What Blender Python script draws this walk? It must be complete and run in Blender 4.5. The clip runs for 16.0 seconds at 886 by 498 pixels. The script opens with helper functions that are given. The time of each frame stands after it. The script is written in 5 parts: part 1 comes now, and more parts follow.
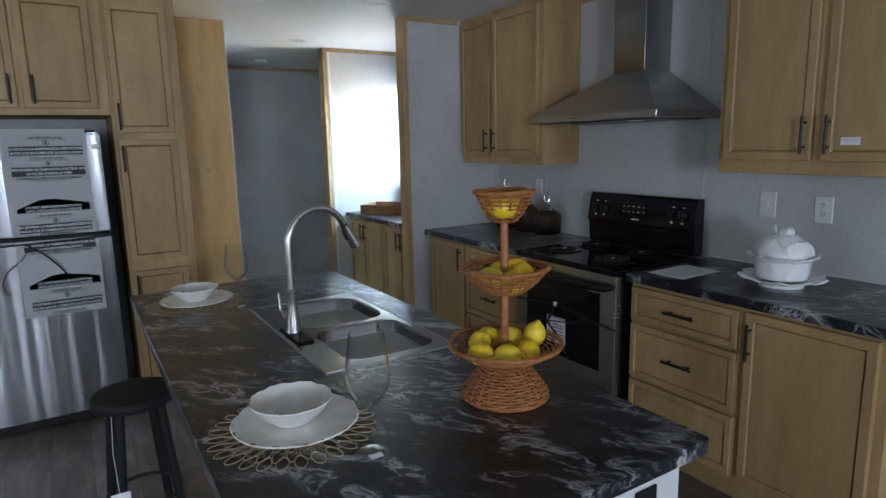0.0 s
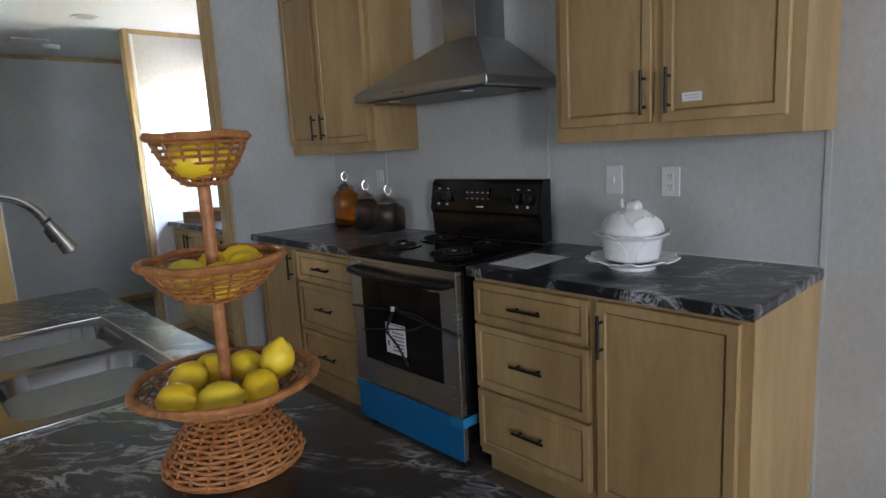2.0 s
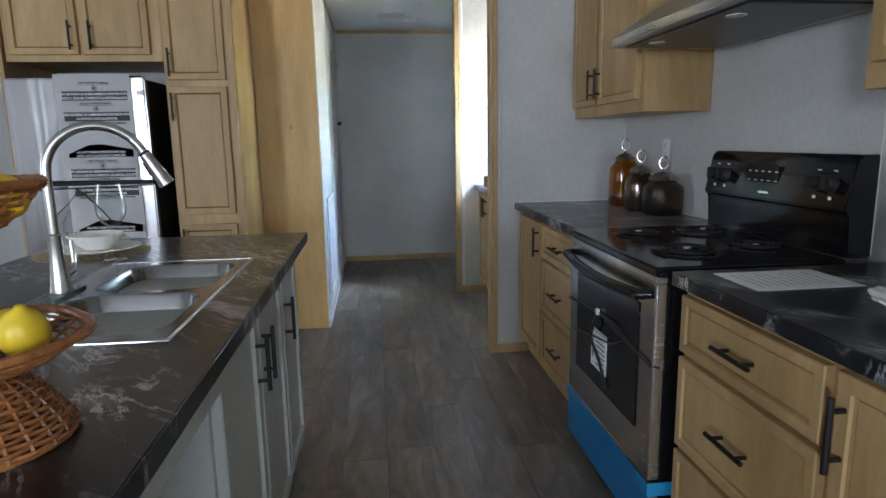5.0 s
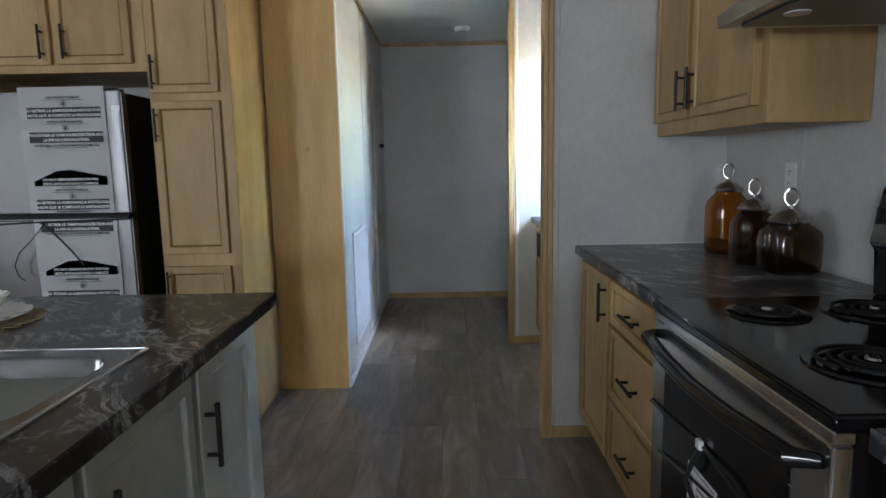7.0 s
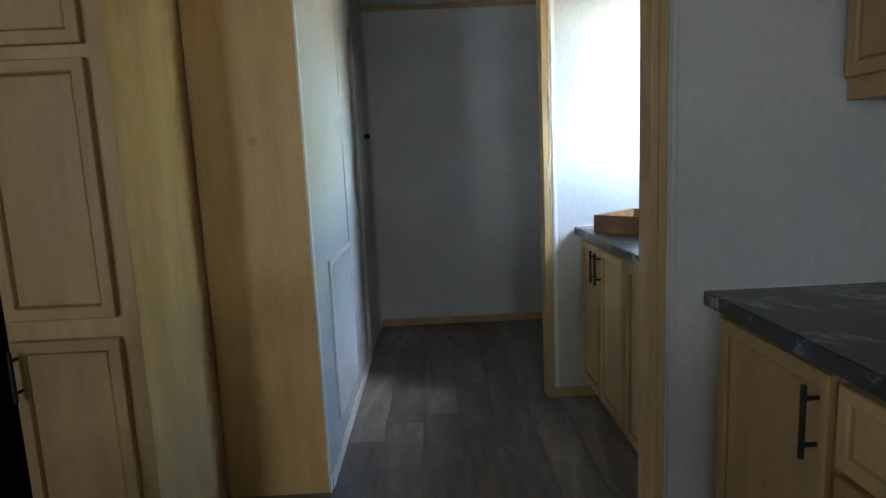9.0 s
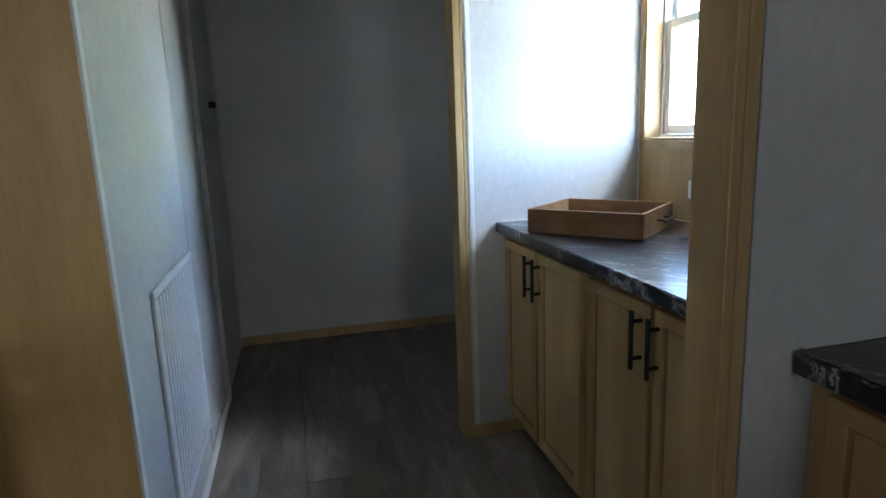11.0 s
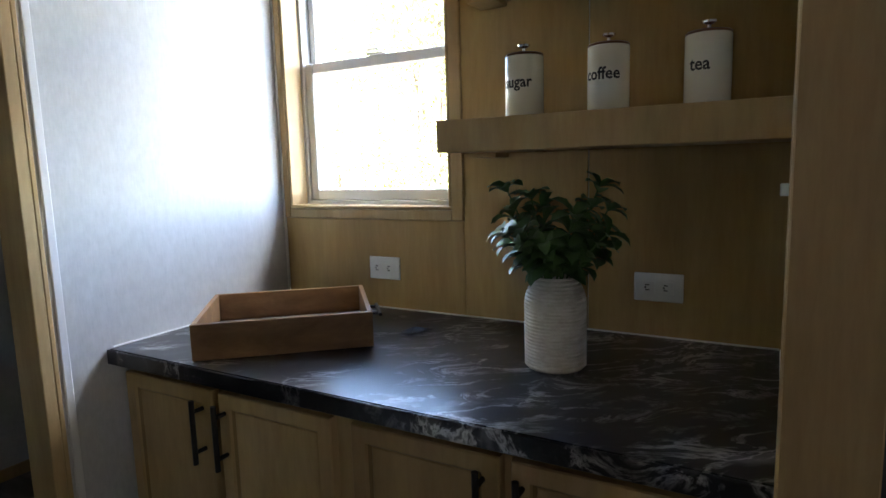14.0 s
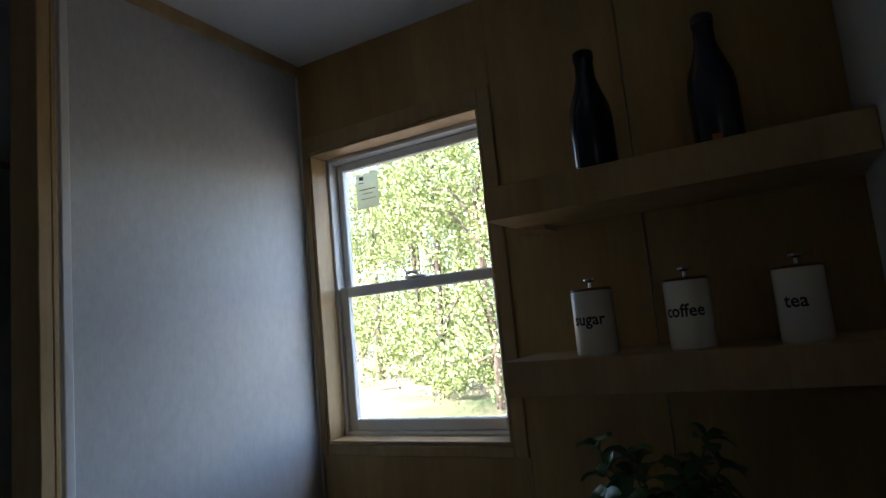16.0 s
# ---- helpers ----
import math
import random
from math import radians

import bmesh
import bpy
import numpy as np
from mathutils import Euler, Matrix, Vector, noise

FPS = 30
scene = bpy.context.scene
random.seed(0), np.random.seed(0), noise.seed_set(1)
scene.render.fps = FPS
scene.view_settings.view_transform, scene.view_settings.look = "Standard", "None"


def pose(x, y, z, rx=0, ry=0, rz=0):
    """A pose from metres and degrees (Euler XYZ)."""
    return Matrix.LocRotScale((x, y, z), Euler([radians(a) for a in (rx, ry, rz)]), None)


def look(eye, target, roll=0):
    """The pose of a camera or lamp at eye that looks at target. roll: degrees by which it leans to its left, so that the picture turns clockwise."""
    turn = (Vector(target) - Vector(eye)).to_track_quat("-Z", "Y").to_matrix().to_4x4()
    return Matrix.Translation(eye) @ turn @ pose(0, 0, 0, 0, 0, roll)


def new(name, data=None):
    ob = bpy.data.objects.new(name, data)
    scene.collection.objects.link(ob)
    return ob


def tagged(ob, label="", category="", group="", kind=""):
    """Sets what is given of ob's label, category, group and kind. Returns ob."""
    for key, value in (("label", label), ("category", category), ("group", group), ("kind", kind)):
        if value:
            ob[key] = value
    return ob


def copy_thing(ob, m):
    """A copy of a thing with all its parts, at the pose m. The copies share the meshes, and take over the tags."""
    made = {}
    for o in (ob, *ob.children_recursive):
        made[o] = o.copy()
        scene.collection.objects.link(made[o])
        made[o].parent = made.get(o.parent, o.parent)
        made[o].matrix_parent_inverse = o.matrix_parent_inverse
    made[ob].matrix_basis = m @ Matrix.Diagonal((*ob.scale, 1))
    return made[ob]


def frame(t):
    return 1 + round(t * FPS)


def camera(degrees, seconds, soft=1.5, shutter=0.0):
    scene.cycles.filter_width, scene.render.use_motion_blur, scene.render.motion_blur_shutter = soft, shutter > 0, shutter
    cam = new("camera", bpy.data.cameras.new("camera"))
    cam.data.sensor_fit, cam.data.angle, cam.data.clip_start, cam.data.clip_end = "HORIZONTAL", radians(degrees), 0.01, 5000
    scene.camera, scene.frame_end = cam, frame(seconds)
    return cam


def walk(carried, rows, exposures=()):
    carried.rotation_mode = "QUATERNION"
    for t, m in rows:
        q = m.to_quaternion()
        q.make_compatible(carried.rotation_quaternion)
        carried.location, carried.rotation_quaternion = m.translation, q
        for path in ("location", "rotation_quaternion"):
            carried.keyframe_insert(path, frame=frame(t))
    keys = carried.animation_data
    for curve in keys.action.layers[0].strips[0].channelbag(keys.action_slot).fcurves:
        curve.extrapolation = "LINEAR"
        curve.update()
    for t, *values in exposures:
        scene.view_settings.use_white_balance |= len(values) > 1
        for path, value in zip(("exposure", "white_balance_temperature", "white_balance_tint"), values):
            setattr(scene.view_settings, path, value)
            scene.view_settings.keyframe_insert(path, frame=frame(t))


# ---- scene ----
cam = camera(73.0, 16.0)

PATH = [
    (0, (0.349, 0.302, 1.541), (1.385, 1.976, 1.192), -1.3),
    (0.5, (0.45, 0.343, 1.495), (1.597, 1.947, 1.161), -2.1),
    (1, (0.604, 0.446, 1.468), (1.867, 1.967, 1.164), -2.6),
    (1.5, (0.732, 0.517, 1.427), (2.113, 1.929, 1.113), -2.6),
    (2, (0.862, 0.531, 1.39), (2.208, 1.972, 1.057), -3.0),
    (2.5, (1.045, 0.528, 1.367), (2.236, 2.102, 1.046), -0.1),
    (3, (1.187, 0.525, 1.325), (2.329, 2.13, 0.983), -1.2),
    (3.5, (1.319, 0.594, 1.301), (2.311, 2.296, 0.96), -1.1),
    (4, (1.44, 0.636, 1.291), (2.2, 2.454, 0.953), -1.2),
    (4.5, (1.593, 0.622, 1.284), (2.026, 2.539, 0.913), -0.9),
    (7, (1.955, 1.41, 1.287), (1.944, 3.39, 1.008), -1.1),
    (7.5, (1.953, 1.69, 1.269), (1.954, 3.667, 0.971), -1.2),
    (8, (1.92, 1.988, 1.293), (1.919, 3.97, 1.02), -2.1),
    (10.5, (1.772, 3.208, 1.289), (1.992, 5.162, 0.923), -3.5),
    (11, (1.784, 3.346, 1.281), (2.248, 5.253, 0.895), -2.2),
    (11.5, (1.763, 3.497, 1.285), (2.596, 5.265, 0.857), -1.0),
    (12, (1.734, 3.664, 1.301), (2.808, 5.305, 0.91), -2.3),
    (12.5, (1.748, 3.797, 1.292), (2.999, 5.31, 0.911), -1.1),
    (13, (1.775, 3.95, 1.31), (3.215, 5.296, 0.975), -2.0),
    (13.5, (1.759, 4.077, 1.319), (3.337, 5.263, 0.998), -1.1),
    (14, (1.724, 4.181, 1.335), (3.45, 5.155, 1.063), -1.6),
    (14.5, (1.707, 4.234, 1.356), (3.487, 5.137, 1.229), -1.3),
    (15, (1.708, 4.263, 1.392), (3.501, 5.147, 1.47), -1.5),
    (15.5, (1.717, 4.283, 1.463), (3.509, 5.14, 1.698), -2.3),
    (16, (1.759, 4.354, 1.528), (3.506, 5.295, 1.783), -5.6),
]
EXPOSURE = ((0, 6.25, 5500, 8), (1.5, 6.45, 5800, 9), (3, 6.65, 6100, 10), (4.5, 6.85, 5750, 7), (7, 6.5, 6000, 8), (8, 6.2, 6100, 7), (10.5, 5.4, 5900, 4), (11, 5.4, 6000, 7), (12, 5.2, 6350, 12), (14, 4.85, 6600, 14), (14.5, 4.55, 6600, 14), (15, 3.75, 6500, 14), (15.5, 2.95, 5950, 15), (16, 2.45, 5900, 15))
walk(cam, [(t, look(e, g, r)) for t, e, g, r in PATH], EXPOSURE)

# ---- world, sun, window light ----
world = bpy.data.worlds.new("world")
scene.world = world
world.use_nodes = True
wn = world.node_tree.nodes
sky = wn.new("ShaderNodeTexSky")
sky.sky_type = "NISHITA"
sky.sun_disc = False
sky.sun_elevation = radians(39)
sky.sun_rotation = radians(-55)
wn["Background"].inputs["Strength"].default_value = 0.15
world.node_tree.links.new(sky.outputs[0], wn["Background"].inputs[0])
sun = new("sun", bpy.data.lights.new("sun", "SUN"))
sun.data.energy, sun.data.angle, sun.data.color = 5.0, radians(0.5), (1.0, 0.95, 0.86)
sun.matrix_basis = look((-6.5, 4.5, 6.4), (0, 0, 0))


def window_lamp(x, y, z, w, h, target, power, color):
    """An added area lamp that stands in for daylight through one window."""
    lamp = new("daylight_stand_in", bpy.data.lights.new("daylight_stand_in", "AREA"))
    lamp.data.shape, lamp.data.size, lamp.data.size_y = "RECTANGLE", w, h
    lamp.data.energy, lamp.data.color = power, color
    lamp.matrix_basis = look((x, y, z), target)
    return lamp


window_lamp(-4.16, 2.35, 1.5, 1.6, 1.05, (0, 2.35, 1.5), 0.32, (0.93, 0.95, 1.0))
# unseen south-west window lamp, added to brighten the closet panel
window_lamp(-1.7, -4.42, 1.5, 0.95, 1.05, (-1.7, 0, 1.5), 1.6, (0.93, 0.95, 1.0))
window_lamp(2.2, -4.42, 1.5, 0.95, 1.05, (2.2, 0, 1.5), 0.7, (0.93, 0.95, 1.0))
# lamp added outdoors above the nook window in place of sky light
window_lamp(4.5, 4.65, 3.2, 1.1, 0.8, (2.0, 5.4, 0.9), 2.9, (0.85, 0.92, 1.0))


# ---- materials ----
def mat(name, color, rough=0.5, metal=0.0, spec=0.5):
    m = bpy.data.materials.new(name)
    m.use_nodes = True
    b = m.node_tree.nodes["Principled BSDF"]
    b.inputs["Base Color"].default_value = (*color, 1)
    b.inputs["Roughness"].default_value = rough
    b.inputs["Metallic"].default_value = metal
    b.inputs["Specular IOR Level"].default_value = spec
    return m


def N(m, kind, **inputs):
    n = m.node_tree.nodes.new("ShaderNode" + kind)
    for k, v in inputs.items():
        n.inputs[k.replace("_", " ")].default_value = v
    return n


def L(m, a, b):
    m.node_tree.links.new(a, b)


def bsdf(m):
    return m.node_tree.nodes["Principled BSDF"]


def coords(m, scale=(1, 1, 1), kind="Object", rnd=False):
    tc = N(m, "TexCoord")
    mp = N(m, "Mapping", Scale=scale)
    L(m, tc.outputs[kind], mp.inputs[0])
    if rnd:
        oi = N(m, "ObjectInfo")
        mul = N(m, "VectorMath")
        mul.operation = "SCALE"
        mul.inputs[0].default_value = (7.3, 5.1, 3.7)
        L(m, oi.outputs["Random"], mul.inputs["Scale"])
        L(m, mul.outputs[0], mp.inputs["Location"])
    return mp.outputs[0]


def ramp(m, fac, stops):
    r = N(m, "ValToRGB")
    e = r.color_ramp.elements
    e[0].position, e[0].color = stops[0][0], (*stops[0][1], 1)
    e[1].position, e[1].color = stops[-1][0], (*stops[-1][1], 1)
    for p, c in stops[1:-1]:
        k = e.new(p)
        k.color = (*c, 1)
    L(m, fac, r.inputs[0])
    return r.outputs[0]


def bump(m, height, strength=0.2, dist=0.002):
    n = N(m, "Bump", Strength=strength, Distance=dist)
    L(m, height, n.inputs["Height"])
    L(m, n.outputs[0], bsdf(m).inputs["Normal"])


def mixc(m, fac, a, b, mode="MIX"):
    n = m.node_tree.nodes.new("ShaderNodeMix")
    n.data_type, n.blend_type = "RGBA", mode
    for sock, val in ((n.inputs["Factor"], fac), (n.inputs["A"], a), (n.inputs["B"], b)):
        if hasattr(val, "links"):
            L(m, val, sock)
        else:
            sock.default_value = (*val, 1) if isinstance(val, tuple) else val
    return n.outputs["Result"]


def wood(name, light, dark, scale=(9, 9, 1.2), rough=0.45, kind="Object"):
    """Straight-grained wood with a broad tone drift, fine pores and a few knots."""
    m = mat(name, light, rough, 0, 0.35)
    c = coords(m, scale, kind, True)
    n1 = N(m, "TexNoise", Scale=1.3, Detail=5.0, Roughness=0.6, Distortion=0.6)
    L(m, c, n1.inputs["Vector"])
    c2 = coords(m, tuple(s * 9 for s in scale), kind, True)
    n2 = N(m, "TexNoise", Scale=1.5, Detail=3.0, Roughness=0.7)
    L(m, c2, n2.inputs["Vector"])
    col = ramp(m, n1.outputs["Fac"], ((0.3, dark), (0.52, tuple((a + b) / 2 for a, b in zip(light, dark))), (0.7, light)))
    fine = ramp(m, n2.outputs["Fac"], ((0.3, (0.9, 0.88, 0.85)), (0.62, (1, 1, 1))))
    col = mixc(m, 1.0, col, fine, "MULTIPLY")
    n3 = N(m, "TexNoise", Scale=1.0, Detail=3.0, Roughness=0.55)
    L(m, coords(m, tuple(x * 0.75 for x in scale), kind, True), n3.inputs["Vector"])
    col = mixc(m, 1.0, col, ramp(m, n3.outputs["Fac"], ((0.36, (0.84, 0.82, 0.79)), (0.6, (1.03, 1.03, 1.03)))), "MULTIPLY")
    vo = N(m, "TexVoronoi", Scale=2.6)
    L(m, coords(m, (1, 1, 0.8), kind, True), vo.inputs["Vector"])
    col = mixc(m, 1.0, col, ramp(m, vo.outputs["Distance"], ((0.02, (0.55, 0.45, 0.38)), (0.06, (1, 1, 1)))), "MULTIPLY")
    L(m, col, bsdf(m).inputs["Base Color"])
    bump(m, n2.outputs["Fac"], 0.05, 0.0006)
    return m


WOOD = wood("maple", (0.56, 0.39, 0.185), (0.42, 0.28, 0.122), (5, 5, 0.9))
PANEL_WOOD = wood("maple_panel", (0.52, 0.35, 0.14), (0.40, 0.25, 0.09), (6, 6, 0.8))
# lighter copy of PANEL_WOOD: the south light on the closet end put into colour
CLOSET_WOOD = wood("lit_maple_panel", (0.74, 0.50, 0.2), (0.62, 0.40, 0.15), (6, 6, 0.8))
TRAY_WOOD = wood("tray_wood", (0.34, 0.19, 0.085), (0.17, 0.085, 0.035), (4, 12, 12))
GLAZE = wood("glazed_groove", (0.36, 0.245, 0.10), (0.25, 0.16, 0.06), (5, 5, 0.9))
TRIM_WOOD = wood("maple_trim", (0.54, 0.385, 0.19), (0.42, 0.285, 0.13), (8, 8, 1.0))


def marble():
    """Black laminate with feathery pale veins that drift one way."""
    m = mat("dark_laminate", (0.03, 0.032, 0.036), 0.28, 0, 0.5)
    c = coords(m, (1, 1, 1))
    warp = N(m, "TexNoise", Scale=4.0, Detail=4.0, Roughness=0.6)
    L(m, c, warp.inputs["Vector"])
    add = N(m, "VectorMath")
    add.operation = "MULTIPLY_ADD"
    add.inputs[1].default_value = (0.6, 0.6, 0.6)
    L(m, warp.outputs["Color"], add.inputs[0])
    turn = N(m, "Mapping", Rotation=(0, 0, 0.95))
    L(m, c, turn.inputs[0])
    rot = N(m, "Mapping", Scale=(5.0, 10.5, 7))
    L(m, turn.outputs[0], rot.inputs[0])
    L(m, rot.outputs[0], add.inputs[2])
    v = N(m, "TexNoise", Scale=1.15, Detail=10.0, Roughness=0.66, Distortion=0.9)
    L(m, add.outputs[0], v.inputs["Vector"])
    veins = ramp(m, v.outputs["Fac"], ((0.455, (0, 0, 0)), (0.496, (0.95, 0.95, 0.95)), (0.537, (0, 0, 0))))
    mask = N(m, "TexNoise", Scale=6.0, Detail=5.0, Roughness=0.6)
    L(m, add.outputs[0], mask.inputs["Vector"])
    mask.inputs["Scale"].default_value = 0.9
    mk = ramp(m, mask.outputs["Fac"], ((0.47, (0, 0, 0)), (0.63, (1, 1, 1))))
    cloud = ramp(m, mask.outputs["Fac"], ((0.62, (0, 0, 0)), (0.8, (0.5, 0.5, 0.5))))
    big = N(m, "TexNoise", Scale=1.6, Detail=6.0, Roughness=0.7, Distortion=0.6)
    L(m, add.outputs[0], big.inputs["Vector"])
    basec = ramp(m, big.outputs["Fac"], ((0.3, (0.005, 0.0055, 0.007)), (0.55, (0.013, 0.0145, 0.019)), (0.75, (0.05, 0.054, 0.063))))
    vm = mixc(m, 1.0, veins, mk, "MULTIPLY")
    vm = mixc(m, 1.0, vm, cloud, "ADD")
    col = mixc(m, vm, basec, (0.55, 0.55, 0.56))
    L(m, col, bsdf(m).inputs["Base Color"])
    bsdf(m).inputs["Coat Weight"].default_value = 0.14
    bsdf(m).inputs["Coat Roughness"].default_value = 0.2
    return m


MARBLE = marble()


def wallpaper(name, color):
    m = mat(name, color, 0.55, 0, 0.3)
    c = coords(m, (1, 1, 1))
    n = N(m, "TexNoise", Scale=2.0, Detail=4.0)
    L(m, c, n.inputs["Vector"])
    lo = tuple(x * 0.9 for x in color)
    hi = tuple(min(1, x * 1.06) for x in color)
    col = ramp(m, n.outputs["Fac"], ((0.3, lo), (0.7, hi)))
    c2 = coords(m, (240, 240, 30))
    g = N(m, "TexNoise", Scale=1.0, Detail=2.0)
    L(m, c2, g.inputs["Vector"])
    fine = ramp(m, g.outputs["Fac"], ((0.3, (0.93, 0.93, 0.93)), (0.7, (1, 1, 1))))
    w = N(m, "TexNoise", Scale=1.0, Detail=5.0, Roughness=0.7)
    L(m, coords(m, (46, 46, 30)), w.inputs["Vector"])
    weft = ramp(m, w.outputs["Fac"], ((0.34, (0.92, 0.92, 0.92)), (0.64, (1.02, 1.02, 1.02))))
    L(m, mixc(m, 1.0, mixc(m, 1.0, col, weft, "MULTIPLY"), fine, "MULTIPLY"), bsdf(m).inputs["Base Color"])
    bump(m, g.outputs["Fac"], 0.15, 0.0008)
    return m


WALL = wallpaper("grey_wall_panel", (0.585, 0.58, 0.56))


def ceiling_mat():
    m = mat("ceiling_white", (0.78, 0.78, 0.77), 0.8)
    n = N(m, "TexNoise", Scale=60.0, Detail=5.0)
    L(m, coords(m), n.inputs["Vector"])
    bump(m, n.outputs["Fac"], 0.5, 0.004)
    return m


CEIL = ceiling_mat()


def plank_mat():
    m = mat("grey_vinyl_plank", (0.16, 0.14, 0.125), 0.36, 0, 0.4)
    c = coords(m, (8, 1.9, 8), "Object", True)
    n = N(m, "TexNoise", Scale=1.4, Detail=6.0, Roughness=0.65, Distortion=0.7)
    L(m, c, n.inputs["Vector"])
    col = ramp(m, n.outputs["Fac"], ((0.28, (0.10, 0.083, 0.07)), (0.5, (0.18, 0.152, 0.13)), (0.72, (0.29, 0.255, 0.225))))
    oi = N(m, "ObjectInfo")
    tone = ramp(m, oi.outputs["Random"], ((0, (0.74, 0.72, 0.7)), (1, (1.12, 1.12, 1.12))))
    L(m, mixc(m, 1.0, col, tone, "MULTIPLY"), bsdf(m).inputs["Base Color"])
    bump(m, n.outputs["Fac"], 0.15, 0.001)
    return m


PLANK = plank_mat()


def steel(name, rough=0.36, color=(0.46, 0.46, 0.46), scale=(2, 2, 200)):
    """Brushed metal: fine streaks in the gloss alone, over a broad smudge."""
    m = mat(name, color, rough, 1.0)
    n = N(m, "TexNoise", Scale=1.0, Detail=2.0)
    L(m, coords(m, scale), n.inputs["Vector"])
    n2 = N(m, "TexNoise", Scale=5.0, Detail=3.0)
    L(m, coords(m), n2.inputs["Vector"])
    r = mixc(m, 0.5, ramp(m, n.outputs["Fac"], ((0.3, (rough * 0.95,) * 3), (0.7, (rough * 1.05,) * 3))), ramp(m, n2.outputs["Fac"], ((0.3, (rough * 0.85,) * 3), (0.7, (rough * 1.2,) * 3))))
    L(m, r, bsdf(m).inputs["Roughness"])
    return m


STEEL = steel("brushed_steel")
STEEL_V = steel("brushed_steel_door", 0.2, (0.36, 0.36, 0.37), (160, 160, 1.5))
wv = N(STEEL_V, "TexNoise", Scale=1.0, Detail=1.5)
L(STEEL_V, coords(STEEL_V, (11, 1, 0.25)), wv.inputs["Vector"])
bump(STEEL_V, wv.outputs["Fac"], 0.6, 0.012)
SINK_STEEL = steel("sink_steel", 0.18, (0.27, 0.27, 0.27), (90, 4, 90))
RANGE_STEEL = steel("range_steel", 0.25, (0.62, 0.62, 0.62))
NICKEL = steel("brushed_nickel", 0.22, (0.62, 0.6, 0.57), (90, 90, 90))
CHROME = mat("chrome", (0.75, 0.75, 0.76), 0.08, 1.0)
BLACK = mat("black_metal", (0.012, 0.011, 0.011), 0.4, 0.0, 0.4)
BLACK_GLOSS = mat("black_enamel", (0.006, 0.006, 0.007), 0.1, 0, 0.4)
BLACK_MATTE = mat("black_matte", (0.008, 0.008, 0.008), 0.6, 0, 0.35)
WHITE_PLASTIC = mat("white_plastic", (0.75, 0.75, 0.73), 0.35)
VINYL = mat("white_vinyl", (0.72, 0.71, 0.68), 0.35)
PAPER = mat("white_paper", (0.86, 0.86, 0.86), 0.7)
INK = mat("black_ink", (0.02, 0.02, 0.02), 0.6)
WHITE_CAB = wallpaper("sage_white_paint", (0.50, 0.52, 0.48))
END_WHITE = wallpaper("white_end_panel", (0.74, 0.75, 0.74))
BLUE_FILM = mat("blue_film", (0.012, 0.16, 0.40), 0.3)


def part(name, bm, material, parent=None, label="", smooth=False, world_space=True):
    """Links a bmesh as one mesh object, under a thing or a part if given."""
    me = bpy.data.meshes.new(name)
    if parent is not None and world_space:
        inv, p = Matrix.Identity(4), parent
        while p is not None:
            inv = p.matrix_basis @ inv
            p = p.parent
        bm.transform(inv.inverted())
    bmesh.ops.recalc_face_normals(bm, faces=bm.faces)
    bm.to_mesh(me)
    bm.free()
    for mm in material if isinstance(material, (list, tuple)) else (material,):
        me.materials.append(mm)
    if smooth:
        me.shade_smooth()
        me.set_sharp_from_angle(angle=radians(40))
    ob = new(name, me)
    ob.parent = parent
    if label:
        tagged(ob, label)
    return ob


def thing(name, at, label, category, group="", kind="", rz=0):
    e = new(name)
    e.empty_display_size = 0.1
    e.matrix_basis = pose(*at, 0, 0, rz)
    return tagged(e, label, category, group, kind)


def box(bm, x0, y0, z0, x1, y1, z1, bevel=0.0, segments=1):
    b2 = bmesh.new()
    bmesh.ops.create_cube(b2, size=1)
    for v in b2.verts:
        v.co = Vector((x0 if v.co.x < 0 else x1, y0 if v.co.y < 0 else y1, z0 if v.co.z < 0 else z1))
    if bevel:
        bmesh.ops.bevel(b2, geom=b2.edges[:], offset=bevel, segments=segments, affect="EDGES", clamp_overlap=True)
    tmp = bpy.data.meshes.new("tmp")
    b2.to_mesh(tmp)
    b2.free()
    bm.from_mesh(tmp)
    bpy.data.meshes.remove(tmp)
    return bm


def B(*a, bevel=0.002, segments=1):
    """A bmesh with one bevelled box, or several where rows are given."""
    bm = bmesh.new()
    for r in ([a] if not isinstance(a[0], (tuple, list)) else a):
        box(bm, *r, bevel=bevel, segments=segments)
    return bm


def lathe(profile, n=32, at=(0, 0, 0), bm=None):
    """A turned shape from (radius, height) pairs."""
    bm = bm or bmesh.new()
    rings = []
    for r, z in profile:
        rings.append([bm.verts.new((at[0] + r * math.cos(2 * math.pi * i / n), at[1] + r * math.sin(2 * math.pi * i / n), at[2] + z)) for i in range(n)])
    for a, b in zip(rings, rings[1:]):
        for i in range(n):
            bm.faces.new((a[i], a[(i + 1) % n], b[(i + 1) % n], b[i]))
    if profile[0][0] > 1e-5:
        bm.faces.new(rings[0][::-1])
    if profile[-1][0] > 1e-5:
        bm.faces.new(rings[-1])
    bmesh.ops.remove_doubles(bm, verts=bm.verts, dist=1e-5)
    return bm


